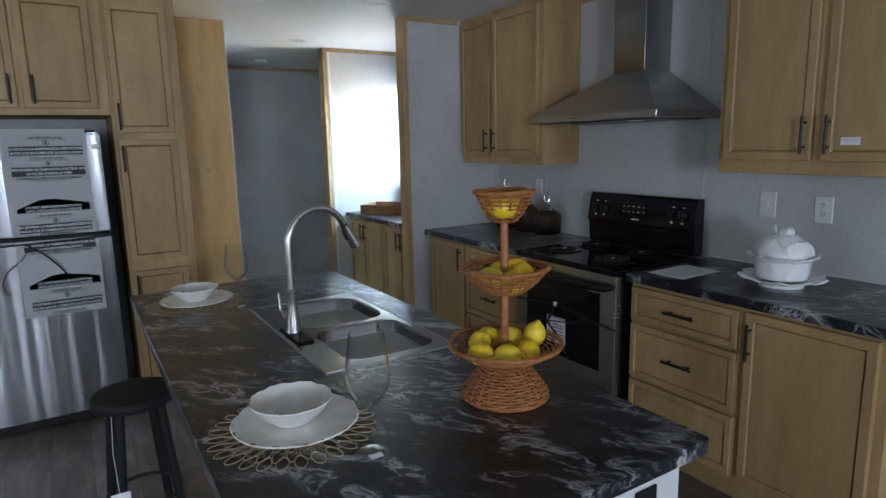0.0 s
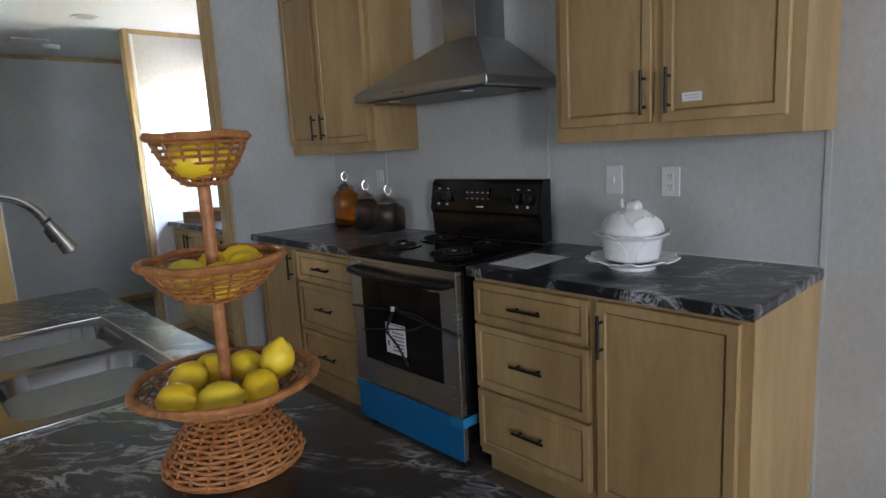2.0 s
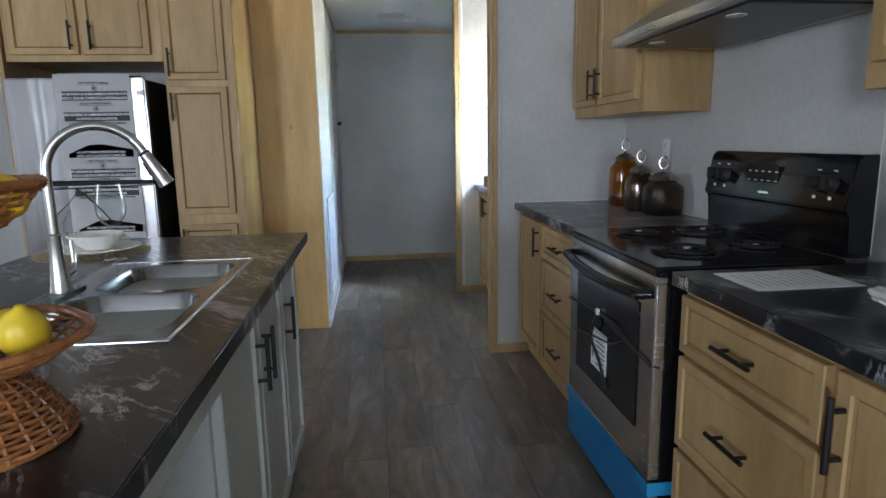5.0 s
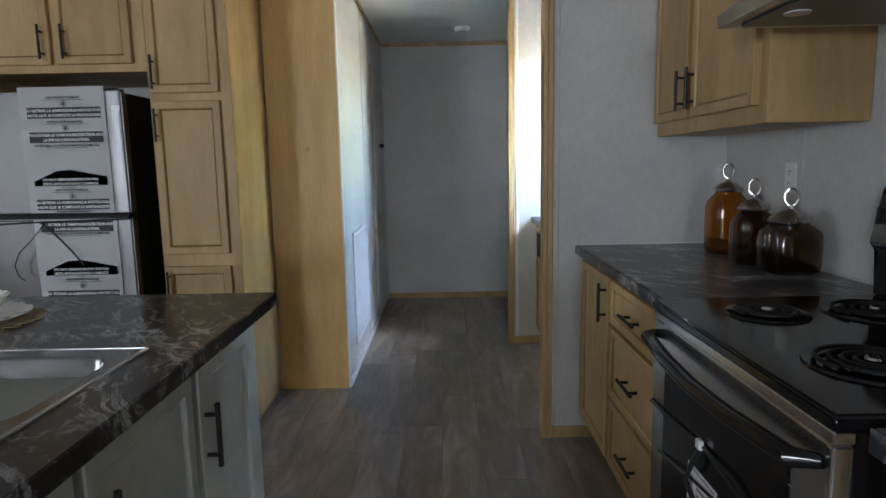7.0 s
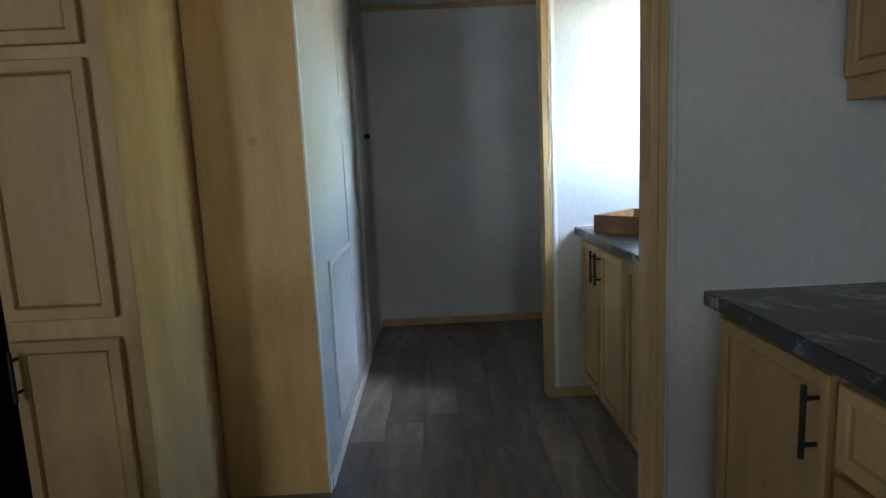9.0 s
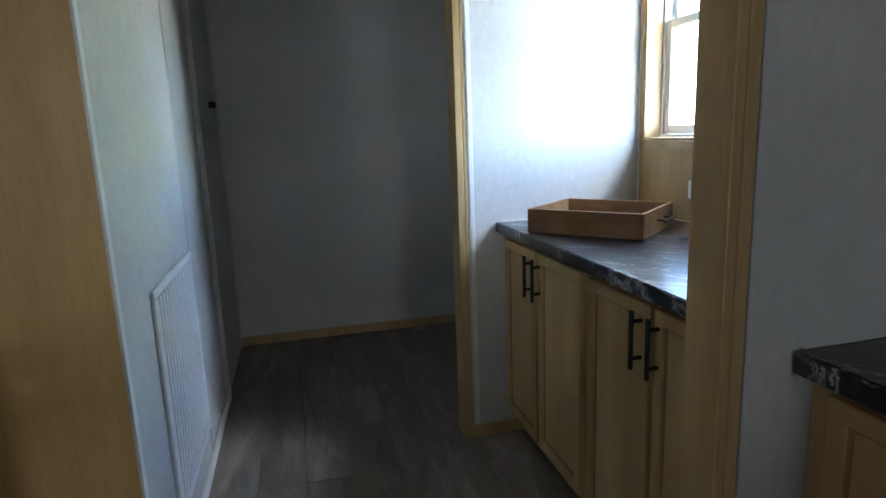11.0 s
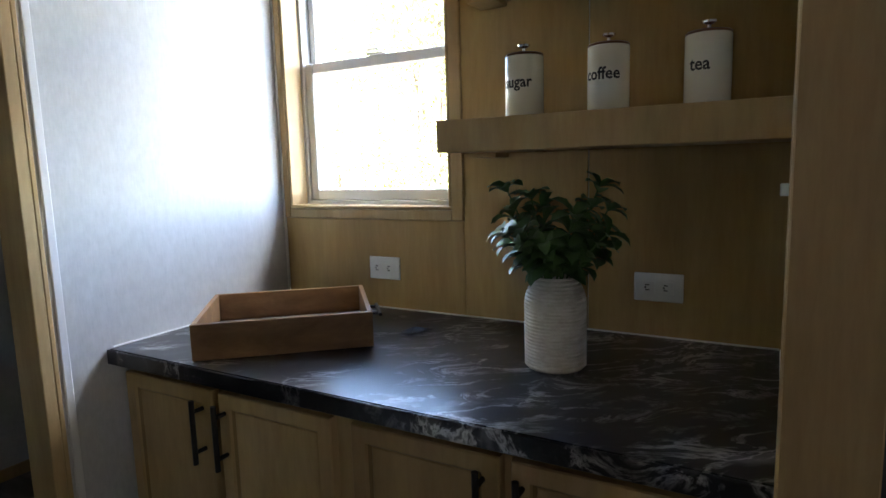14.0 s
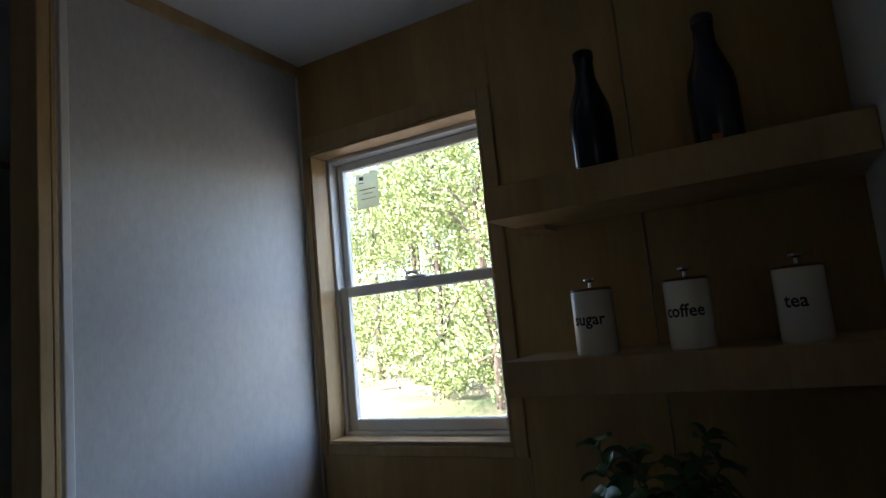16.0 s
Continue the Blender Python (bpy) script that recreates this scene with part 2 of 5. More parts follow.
def tube(points, r, n=10, closed=False, bm=None, caps=True):
    """A round bar along points; r may be a list of radii."""
    bm = bm or bmesh.new()
    pts = [Vector(p) for p in points]
    k = len(pts)
    rad = r if isinstance(r, (list, tuple)) else [r] * k
    rings, up = [], None
    for i, p in enumerate(pts):
        a = pts[(i - 1) % k] if closed or i else p
        b = pts[(i + 1) % k] if closed or i < k - 1 else p
        d = (b - a).normalized()
        if up is None:
            up = d.orthogonal().normalized()
        up = (up - d * up.dot(d)).normalized()
        side = d.cross(up)
        rings.append([bm.verts.new(p + rad[i] * (math.cos(2 * math.pi * j / n) * up + math.sin(2 * math.pi * j / n) * side)) for j in range(n)])
    for i in range(k if closed else k - 1):
        a, b = rings[i], rings[(i + 1) % k]
        for j in range(n):
            bm.faces.new((a[j], a[(j + 1) % n], b[(j + 1) % n], b[j]))
    if caps and not closed:
        bm.faces.new(rings[0][::-1])
        bm.faces.new(rings[-1])
    return bm


def structure(name, bm, material, label, smooth=False):
    return tagged(part(name, bm, material, None, "", smooth), label, name.split("_")[0], "", "structure")


# ---- the shell ----
WX, CZ = 3.20, 2.405
structure("ceiling", B(-4.2, -4.6, CZ, 3.34, 7.30, CZ + 0.12, bevel=0), CEIL, "white textured flat ceiling")
FLOOR = structure("floor", B(-4.2, -4.6, -0.12, 3.34, 7.30, -0.005, bevel=0), BLACK_MATTE, "grey-brown wood-look vinyl plank floor")
WY0, WY1, WZ0, WZ1 = 4.976, 5.574, 1.214, 2.108
structure("wall_east", B((WX, -4.6, -0.1, WX + 0.14, WY0, CZ), (WX, WY1, -0.1, WX + 0.14, 7.30, CZ),
                         (WX, WY0, -0.1, WX + 0.14, WY1, WZ0), (WX, WY0, WZ1, WX + 0.14, WY1, CZ), bevel=0), WALL, "grey patterned wall panels behind the kitchen run")
structure("wall_north", B(-4.2, 7.15, -0.1, WX, 7.29, CZ, bevel=0), WALL, "plain grey wall at the end of the hall")
structure("wall_west", B((-4.34, -4.6, -0.1, -4.2, 1.5, CZ), (-4.34, 3.2, -0.1, -4.2, 7.29, CZ), (-4.34, 1.5, -0.1, -4.2, 3.2, 0.95), (-4.34, 1.5, 2.05, -4.2, 3.2, CZ), bevel=0), WALL, "plain grey wall panels with a window")
# the south-west opening is added to hold the lamp for the closet panel
structure("wall_south", B((-4.2, -4.6, -0.1, -2.2, -4.46, CZ), (-1.2, -4.6, -0.1, 1.7, -4.46, CZ), (2.7, -4.6, -0.1, WX, -4.46, CZ), (1.7, -4.6, -0.1, 2.7, -4.46, 0.95), (1.7, -4.6, 2.05, 2.7, -4.46, CZ),
                          (-2.2, -4.6, -0.1, -1.2, -4.46, 0.95), (-2.2, -4.6, 2.05, -1.2, -4.46, CZ), bevel=0), WALL, "unseen grey wall with two openings for window lamps")

structure("wall_partition", B(2.412, 4.10, -0.004, WX, 4.162, CZ, bevel=0), WALL, "grey partition wall between range counter and coffee nook")
structure("wall_nook", B(2.425, 5.605, -0.004, WX, 5.685, CZ, bevel=0), WALL, "pale grey side wall of the coffee nook")
structure("wall_hall", B(-0.25, 4.80, -0.004, 1.375, 7.15, CZ, bevel=0), WALL, "pale wall along the hall")


def trim(name, boxes, material, label, bevel=0.002):
    return tagged(part(name, B(*boxes, bevel=bevel), material), label, "trim", "", "structure")


# unseen boards added behind the window lamps to keep the sky's light out
trim("trim_sky_block", [(1.701, -4.54, 0.951, 2.699, -4.50, 2.049)], VINYL, "added white board blocking the sky in an unseen window opening", 0)
trim("trim_sky_block", [(-2.199, -4.54, 0.951, -1.201, -4.50, 2.049)], VINYL, "added white board blocking the sky in an unseen window opening", 0)
trim("trim_sky_block", [(-4.28, 1.501, 0.951, -4.24, 3.199, 2.049)], VINYL, "added white board blocking the sky in an unseen window opening", 0)
trim("trim_partition_end", [(2.392, 4.084, -0.003, 2.4115, 4.172, CZ - 0.001), (2.4125, 4.084, 0, 2.435, 4.0995, CZ - 0.001), (2.4125, 4.1625, 0, 2.432, 4.173, CZ - 0.001)], TRIM_WOOD, "maple corner trim on the partition end")
trim("trim_nook_end", [(2.398, 5.592, -0.003, 2.4245, 5.695, CZ - 0.001), (2.425, 5.592, 0, 2.436, 5.6045, CZ - 0.001)], TRIM_WOOD, "maple corner trim on the nook wall end")
trim("trim_batten_nook", [(2.447, 5.598, 0.0, 2.466, 5.6045, CZ - 0.03)], VINYL, "narrow pale batten on the nook wall")
trim("trim_batten_partition", [(2.447, 4.094, 0.0, 2.463, 4.0995, CZ - 0.03)], WALL, "narrow grey batten on the partition")
trim("trim_battens_east", [(WX - 0.006, 1.105, 0.0, WX - 0.0005, 1.125, CZ), (WX - 0.004, 2.268, 0.92, WX - 0.0005, 2.280, CZ), (WX - 0.004, 3.508, 0.92, WX - 0.0005, 3.518, 1.40),
                           (WX - 0.012, 4.086, 0.92, WX - 0.0005, 4.0995, 1.40)], WALL, "narrow grey battens over the wall panel joints", 0.001)
trim("trim_caulk", [(WX - 0.006, 1.126, 0.9155, WX - 0.0005, 2.2, 0.919), (WX - 0.006, 3.0, 0.9155, WX - 0.0005, 4.095, 0.919), (2.56, 4.094, 0.9155, WX - 0.007, 4.0995, 0.919)], WHITE_PLASTIC, "white caulk line behind the countertop", 0)
trim("baseboard_north", [(1.39, 7.138, 0, WX, 7.1495, 0.055)], TRIM_WOOD, "low maple baseboard")
trim("baseboard_partition", [(2.436, 4.088, 0, 2.63, 4.0995, 0.055)], TRIM_WOOD, "low maple baseboard")
trim("baseboard_nook", [(2.437, 5.593, 0, 2.66, 5.6045, 0.055)], TRIM_WOOD, "low maple baseboard")
trim("baseboard_hall", [(1.3755, 4.80, 0, 1.387, 6.27, 0.05)], END_WHITE, "low pale baseboard along the hall")
trim("crown_north", [(1.39, 7.134, CZ - 0.035, WX, 7.1495, CZ - 0.0005)], TRIM_WOOD, "slim maple crown strip")
trim("crown_nook", [(2.44, 5.59, CZ - 0.035, WX, 5.6045, CZ - 0.0005), (2.44, 4.1625, CZ - 0.03, WX, 4.174, CZ - 0.0005), (2.44, 4.088, CZ - 0.03, 2.86, 4.0995, CZ - 0.0005)], TRIM_WOOD, "slim maple crown strip")
trim("crown_hall", [(1.3755, 4.80, CZ - 0.03, 1.387, 7.13, CZ - 0.0005)], TRIM_WOOD, "slim maple crown strip")
trim("crown_east", [(WX - 0.012, -4.4, CZ - 0.03, WX - 0.0005, 1.09, CZ - 0.0005), (WX - 0.012, 2.0, CZ - 0.03, WX - 0.0005, 2.50, CZ - 0.0005), (WX - 0.012, 2.74, CZ - 0.03, WX - 0.0005, 3.18, CZ - 0.0005)], TRIM_WOOD, "slim maple crown strip")
# end of the closet wall
trim("trim_closet_panel", [(0.979, 4.775, -0.003, 1.372, 4.7995, CZ)], CLOSET_WOOD, "tall maple panel on the end of the closet wall", 0.0015)
trim("trim_closet_edge", [(1.3725, 4.772, 0, 1.380, 4.7995, CZ - 0.001)], VINYL, "thin white corner strip", 0.001)
trim("trim_hall_seam", [(1.3755, 5.735, 0.05, 1.380, 5.75, CZ - 0.03)], WALL, "narrow pale batten on the hall wall", 0.001)

# nook wall cladding with the window casing
trim("panelling_nook", [(3.192, 4.1625, 0.90, 3.1995, 4.592, CZ), (3.192, 4.595, 0.90, 3.1995, 4.9385, CZ), (3.192, 4.939, 0.90, 3.1995, 5.6045, 1.1835), (3.192, 4.939, 2.1585, 3.1995, 5.6045, CZ)], PANEL_WOOD, "honey maple wall panelling in the nook", 0.001)
trim("trim_window_casing", [(3.186, 4.9395, 1.1845, 3.1995, WY0 - 0.0005, 2.1575), (3.186, WY1 + 0.0005, 1.1845, 3.1995, 5.5985, 2.1575), (3.186, WY0, 1.1845, 3.1995, WY1, WZ0 - 0.0005), (3.186, WY0, WZ1 + 0.0005, 3.1995, WY1, 2.1575)], TRIM_WOOD, "flat maple window casing")
trim("trim_window_jamb", [(3.1875, WY0 + 0.0005, WZ0 + 0.011, 3.262, WY0 + 0.01, WZ1 - 0.011), (3.1875, WY1 - 0.01, WZ0 + 0.011, 3.262, WY1 - 0.0005, WZ1 - 0.011),
                          (3.1875, WY0 + 0.0005, WZ0 + 0.0005, 3.262, WY1 - 0.0005, WZ0 + 0.0105), (3.1875, WY0 + 0.0005, WZ1 - 0.0105, 3.262, WY1 - 0.0005, WZ1 - 0.0005)], TRIM_WOOD, "maple window jamb lining")


# ---- window ----
GLASS = mat("window_glass", (1, 1, 1), 0.0)
bsdf(GLASS).inputs["Transmission Weight"].default_value = 1.0
bsdf(GLASS).inputs["IOR"].default_value = 1.02


def ring(x0, x1, y0, y1, z0, z1, w, wb=None, wt=None):
    """Four boxes round an opening in the y-z plane."""
    wb, wt = wb or w, wt or w
    return [(x0, y0, z0, x1, y0 + w, z1), (x0, y1 - w, z0, x1, y1, z1), (x0, y0 + w + 0.0003, z0, x1, y1 - w - 0.0003, z0 + wb), (x0, y0 + w + 0.0003, z1 - wt, x1, y1 - w - 0.0003, z1)]


win = thing("window_1", (3.28, 5.269, 1.222), "white vinyl double-hung window in a maple casing", "window", kind="structure")
part("frame", B(*ring(3.2625, 3.33, WY0 + 0.002, WY1 - 0.002, WZ0 + 0.002, WZ1 - 0.002, 0.017, 0.02, 0.02), bevel=0.002), VINYL, win)
lower = part("lower_sash", B(*ring(3.272, 3.296, WY0 + 0.02, WY1 - 0.02, WZ0 + 0.023, 1.678, 0.03, 0.034, 0.032), bevel=0.003), VINYL, win)
upper = part("upper_sash", B(*ring(3.300, 3.322, WY0 + 0.02, WY1 - 0.02, 1.655, WZ1 - 0.023, 0.024, 0.026, 0.026), bevel=0.003), VINYL, win)
lock = B(3.262, 5.235, 1.679, 3.292, 5.30, 1.685, bevel=0.002)
tube([(3.275, 5.262, 1.686), (3.275, 5.264, 1.695), (3.272, 5.285, 1.697), (3.27, 5.298, 1.694)], 0.005, 8, bm=lock)
part("sash_lock", lock, VINYL, lower, "white sash lock", True)
for sash, x, z0, z1 in ((lower, 3.284, 1.277, 1.648), (upper, 3.311, 1.679, 2.065)):
    p = part("pane", B(x, WY0 + 0.046, z0, x + 0.003, WY1 - 0.046, z1, bevel=0), GLASS, sash, "clear glass pane")
    p.visible_shadow = False
stick = thing("window_sticker", (3.308, 5.44, 1.90), "translucent white energy sticker on the upper pane", "sticker")
STICKER = mat("sticker_film", (0.85, 0.86, 0.88), 0.5)
bsdf(STICKER).inputs["Alpha"].default_value = 0.45
part("film", B(3.3085, 5.40, 1.925, 3.3098, 5.485, 2.04, bevel=0), STICKER, stick)
part("printed_bars", B((3.3075, 5.455, 2.018, 3.3083, 5.472, 2.03), (3.3075, 5.455, 2.008, 3.3083, 5.475, 2.011), (3.3075, 5.41, 1.985, 3.3083, 5.475, 1.988), (3.3075, 5.42, 1.972, 3.3083, 5.462, 1.974), (3.3075, 5.41, 1.955, 3.3083, 5.47, 1.957), bevel=0), INK, stick)


# ---- cabinets ----
def panel_front(x0, z0, x1, z1, y, rail=0.055, thick=0.02):
    """A framed door or drawer front with a recessed panel; its face looks to -y."""
    bm = bmesh.new()
    bmesh.ops.create_cube(bm, size=1)
    for v in bm.verts:
        v.co = Vector((x0 if v.co.x < 0 else x1, y if v.co.y < 0 else y + thick, z0 if v.co.z < 0 else z1))
    bm.normal_update()
    f = min(bm.faces, key=lambda q: q.normal.y)
    bmesh.ops.inset_individual(bm, faces=[f], thickness=0.004, depth=0.003)
    bmesh.ops.inset_individual(bm, faces=[f], thickness=rail - 0.012, depth=0)
    bmesh.ops.inset_individual(bm, faces=[f], thickness=0.004, depth=-0.006)
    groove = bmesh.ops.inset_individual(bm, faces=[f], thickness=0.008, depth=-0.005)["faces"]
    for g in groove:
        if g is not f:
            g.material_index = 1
    bmesh.ops.inset_individual(bm, faces=[f], thickness=0.004, depth=0.002)
    return bm


def bar_pull(x, z, y, length=0.15, vertical=True, r=0.0062):
    bm = bmesh.new()
    h = length / 2
    out = 0.03
    for a, b in (((0, -out, -h), (0, -out, h)), ((0, 0, -h * 0.64), (0, -out, -h * 0.64)), ((0, 0, h * 0.64), (0, -out, h * 0.64))):
        pts = [(x + p[0], y + p[1], z + p[2]) if vertical else (x + p[2], y + p[1], z) for p in (a, b)]
        tube(pts, r if a[1] else r * 0.85, 10, bm=bm)
    return bm


def cabinet(name, at, rz, w, d, h, fronts, label, category="cabinet", group="", toe=0.0, material=None, pull=0.15):
    """A cabinet unit in its own frame: front at y=0 looking to -y, width along x. fronts: (part name, x0, z0, x1, z1, handle spot or None)."""
    material = material or WOOD
    c = thing(name, at, label, category, group, rz=rz)
    part("body", B(0, 0.0205, toe, w, d, h, bevel=0.0015), material, c, world_space=False)
    if toe:
        part("toe_kick", B(0.003, 0.075, 0, w - 0.003, d - 0.01, toe - 0.0005, bevel=0), material, c, world_space=False)
    for nm, x0, z0, x1, z1, hd in fronts:
        rail = 0.055 if nm == "door" else 0.045
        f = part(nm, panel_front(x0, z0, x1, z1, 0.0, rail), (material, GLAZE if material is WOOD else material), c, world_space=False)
        if hd:
            part("handle", bar_pull(hd[0], hd[1], -0.0025, pull, hd[2] == "v"), BLACK, f, "black bar pull", True, world_space=False)
    return c


BX = 2.563  # face of the base fronts on the range side
cabinet("base_cabinet", (BX, 2.195, 0), -90, 1.08, 0.634, 0.876,
        [("drawer", 0.012, 0.69, 0.55, 0.852, (0.29, 0.772, "h")), ("drawer", 0.012, 0.41, 0.55, 0.674, (0.29, 0.545, "h")),
         ("drawer", 0.012, 0.135, 0.55, 0.394, (0.29, 0.27, "h")), ("door", 0.582, 0.135, 1.045, 0.856, (0.606, 0.74, "v"))],
        "maple base cabinet with three drawers and one door", toe=0.1)
cabinet("base_cabinet", (BX, 4.097, 0), -90, 1.09, 0.634, 0.876,
        [("door", 0.05, 0.135, 0.478, 0.856, (0.452, 0.755, "v")), ("drawer", 0.505, 0.69, 1.075, 0.852, (0.79, 0.772, "h")),
         ("drawer", 0.505, 0.41, 1.075, 0.674, (0.79, 0.545, "h")), ("drawer", 0.505, 0.135, 1.075, 0.394, (0.79, 0.27, "h"))],
        "maple base cabinet with one door and three drawers", toe=0.1)
cabinet("wall_cabinet", (2.845, 1.975, 1.382), -90, 0.875, 0.353, CZ - 1.3825,
        [("door", 0.035, 0.057, 0.408, 0.985, (0.385, 0.158, "v")), ("door", 0.448, 0.055, 0.835, 0.985, (0.475, 0.158, "v"))],
        "two-door maple wall cabinet above the counter", "cabinet", "wall cabinets")
cabinet("wall_cabinet", (2.874, 4.097, 1.39), -90, 0.905, 0.324, CZ - 1.3905,
        [("door", 0.02, 0.055, 0.36, 0.975, (0.336, 0.158, "v")), ("door", 0.405, 0.055, 0.86, 0.975, (0.43, 0.158, "v"))],
        "two-door maple wall cabinet against the partition", "cabinet", "wall cabinets")


def countertop(name, x0, y0, x1, y1, label):
    t = thing(name, ((x0 + x1) / 2, (y0 + y1) / 2, 0.877), label, "countertop")
    part("slab", B(x0 + 0.0042, y0, 0.877, x1, y1, 0.915, bevel=0.003, segments=2), MARBLE, t, "", True)
    part("front_edge", B(x0, y0, 0.8775, x0 + 0.004, y1, 0.9145, bevel=0.0015), MARBLE, t, "marbled laminate edge band")
    return t


countertop("countertop", 2.538, 1.105, WX - 0.007, 2.20, "dark marbled laminate countertop with white veins")
countertop("countertop", 2.538, 3.003, WX - 0.007, 4.0935, "dark marbled laminate countertop beside the range")
countertop("countertop", 2.554, 4.1635, 3.1915, 5.604, "dark marbled laminate countertop in the coffee nook")
for y1 in (5.603, 4.897):
    cabinet("base_cabinet", (2.59, y1, 0), -90, 0.703, 0.598, 0.876,
            [("door", 0.012, 0.12, 0.325, 0.85, (0.294, 0.757, "v")), ("door", 0.346, 0.12, 0.668, 0.85, (0.366, 0.757, "v"))],
            "two-door maple base cabinet under the nook counter", group="nook cabinets", toe=0.1)

# ---- island ----
IX0, IX1, IY0, IY1 = 0.525, 1.437, 1.012, 3.18
isl = thing("island_countertop", (0.97, 2.09, 0.877), "dark marbled laminate island countertop with white veins", "countertop")
sx0, sx1, sy0, sy1 = 0.912, 1.309, 1.832, 2.597
top = bmesh.new()
for r in ((IX0, IY0, 0.877, IX1, sy0, 0.915), (IX0, sy1, 0.877, IX1, IY1, 0.915), (IX0, sy0, 0.877, sx0, sy1, 0.915), (sx1, sy0, 0.877, IX1, sy1, 0.915)):
    box(top, *r)
bmesh.ops.remove_doubles(top, verts=top.verts, dist=1e-5)
twin = [f for f in top.faces if not (abs(f.normal.z) > 0.5) and any(sum((f.calc_center_median() - g.calc_center_median()).length < 1e-4 for g in top.faces if g is not f) for _ in (0,))]
bmesh.ops.delete(top, geom=twin, context="FACES")
part("slab", top, MARBLE, isl)
part("front_edge", B((IX1 + 0.0002, IY0, 0.8775, IX1 + 0.004, IY1, 0.9145), (IX0, IY0 - 0.004, 0.8775, IX1, IY0 - 0.0002, 0.9145), (IX0 - 0.004, IY0, 0.8775, IX0 - 0.0002, IY1, 0.9145), (IX0, IY1 + 0.0002, 0.8775, IX1, IY1 + 0.004, 0.9145), bevel=0.0015), MARBLE, isl, "marbled laminate edge band")
ic = cabinet("island_cabinet", (1.40, 1.825, 0), 90, 1.31, 0.55, 0.876,
             [("door", 0.02, 0.12, 0.405, 0.85, (0.375, 0.715, "v")), ("door", 0.43, 0.12, 0.815, 0.85, (0.46, 0.715, "v")), ("door", 0.845, 0.12, 1.19, 0.85, (0.87, 0.69, "v"))],
             "pale sage painted island cabinet with white-edged doors", toe=0.1, material=WHITE_CAB)
part("end_panel", B(0.83, 1.06, 0, 1.415, 1.08, 0.876), END_WHITE, ic, "white end panel")
part("back_panel", B(0.83, 1.0805, 0, 0.849, 3.13, 0.876), END_WHITE, ic, "white back panel")
part("rail", B(1.385, 1.0805, 0.80, 1.41, 1.8245, 0.876), WHITE_CAB, ic, "pale rail over an empty appliance bay")
plate = thing("island_outlet", (1.30, 1.058, 0.72), "black outlet plate on the white island end panel", "outlet")
part("plate", B(1.27, 1.054, 0.71, 1.335, 1.0595, 0.82), BLACK, plate)

# sink
sink = thing("kitchen_sink", (1.11, 2.215, 0.92), "stainless double-bowl drop-in sink", "sink")


def bowl(x0, y0, x1, y1, z0, z1):
    """A rounded basin between heights z0 and z1 that opens at the top."""
    bm = bmesh.new()
    loops = []
    for inset, z, rad in ((0, z1, 0.07), (0.004, z1 - 0.006, 0.07), (0.012, z0 + 0.05, 0.075), (0.025, z0 + 0.015, 0.075), (0.06, z0, 0.06)):
        pts = []
        for cx, cy, a0 in ((x1 - inset - rad, y1 - inset - rad, 0), (x0 + inset + rad, y1 - inset - rad, 90), (x0 + inset + rad, y0 + inset + rad, 180), (x1 - inset - rad, y0 + inset + rad, 270)):
            for k in range(7):
                a = radians(a0 + 15 * k)
                pts.append(bm.verts.new((cx + rad * math.cos(a), cy + rad * math.sin(a), z)))
        loops.append(pts)
    for a, b in zip(loops, loops[1:]):
        for i in range(len(a)):
            bm.faces.new((a[i], a[(i + 1) % len(a)], b[(i + 1) % len(b)], b[i]))
    bm.faces.new(loops[-1])
    return bm, [(v.co.x, v.co.y) for v in loops[0]]


deck = bmesh.new()
bowls = [(0.985, 1.857, 1.295, 2.197), (0.985, 2.232, 1.295, 2.572)]
outer = [(0.893, 1.807), (1.326, 1.807), (1.326, 2.623), (0.893, 2.623)]
ov = [deck.verts.new((x, y, 0.9185)) for x, y in outer]
edges = [deck.edges.new((ov[i], ov[(i + 1) % 4])) for i in range(4)]
for x0, y0, x1, y1 in bowls:
    b, loop = bowl(x0, y0, x1, y1, 0.74, 0.9185)
    part("bowl", b, SINK_STEEL, sink, "", True)
    iv = [deck.verts.new((x, y, 0.9185)) for x, y in loop]
    edges += [deck.edges.new((iv[i], iv[(i + 1) % len(iv)])) for i in range(len(iv))]
bmesh.ops.triangle_fill(deck, use_beauty=True, use_dissolve=False, edges=edges)
inside = [f for f in deck.faces if any(x0 + 0.02 < f.calc_center_median().x < x1 - 0.02 and y0 + 0.02 < f.calc_center_median().y < y1 - 0.02 for x0, y0, x1, y1 in bowls)]
bmesh.ops.delete(deck, geom=inside, context="FACES")
part("deck", deck, SINK_STEEL, sink, "brushed steel deck")
lip = tube([(0.896, 1.81, 0.9165), (1.323, 1.81, 0.9165), (1.323, 2.62, 0.9165), (0.896, 2.62, 0.9165)], 0.0045, 8, True)
part("rim", lip, STEEL, sink, "", True)
for x0, y0, x1, y1 in bowls:
    part("drain", lathe([(0.0, 0.742), (0.038, 0.742), (0.045, 0.745), (0.045, 0.741), (0, 0.7405)], 20, ((x0 + x1) / 2, (y0 + y1) / 2, 0)), CHROME, sink, "round chrome drain", True)
fx, fy = 0.938, 2.22
faucet = thing("faucet", (fx, fy, 0.9185), "brushed nickel gooseneck pull-down faucet", "faucet")
part("base_plate", B(fx - 0.028, fy - 0.125, 0.919, fx + 0.028, fy + 0.075, 0.926, bevel=0.003, segments=2), BLACK_GLOSS, faucet, "dark glossy deck plate", True)
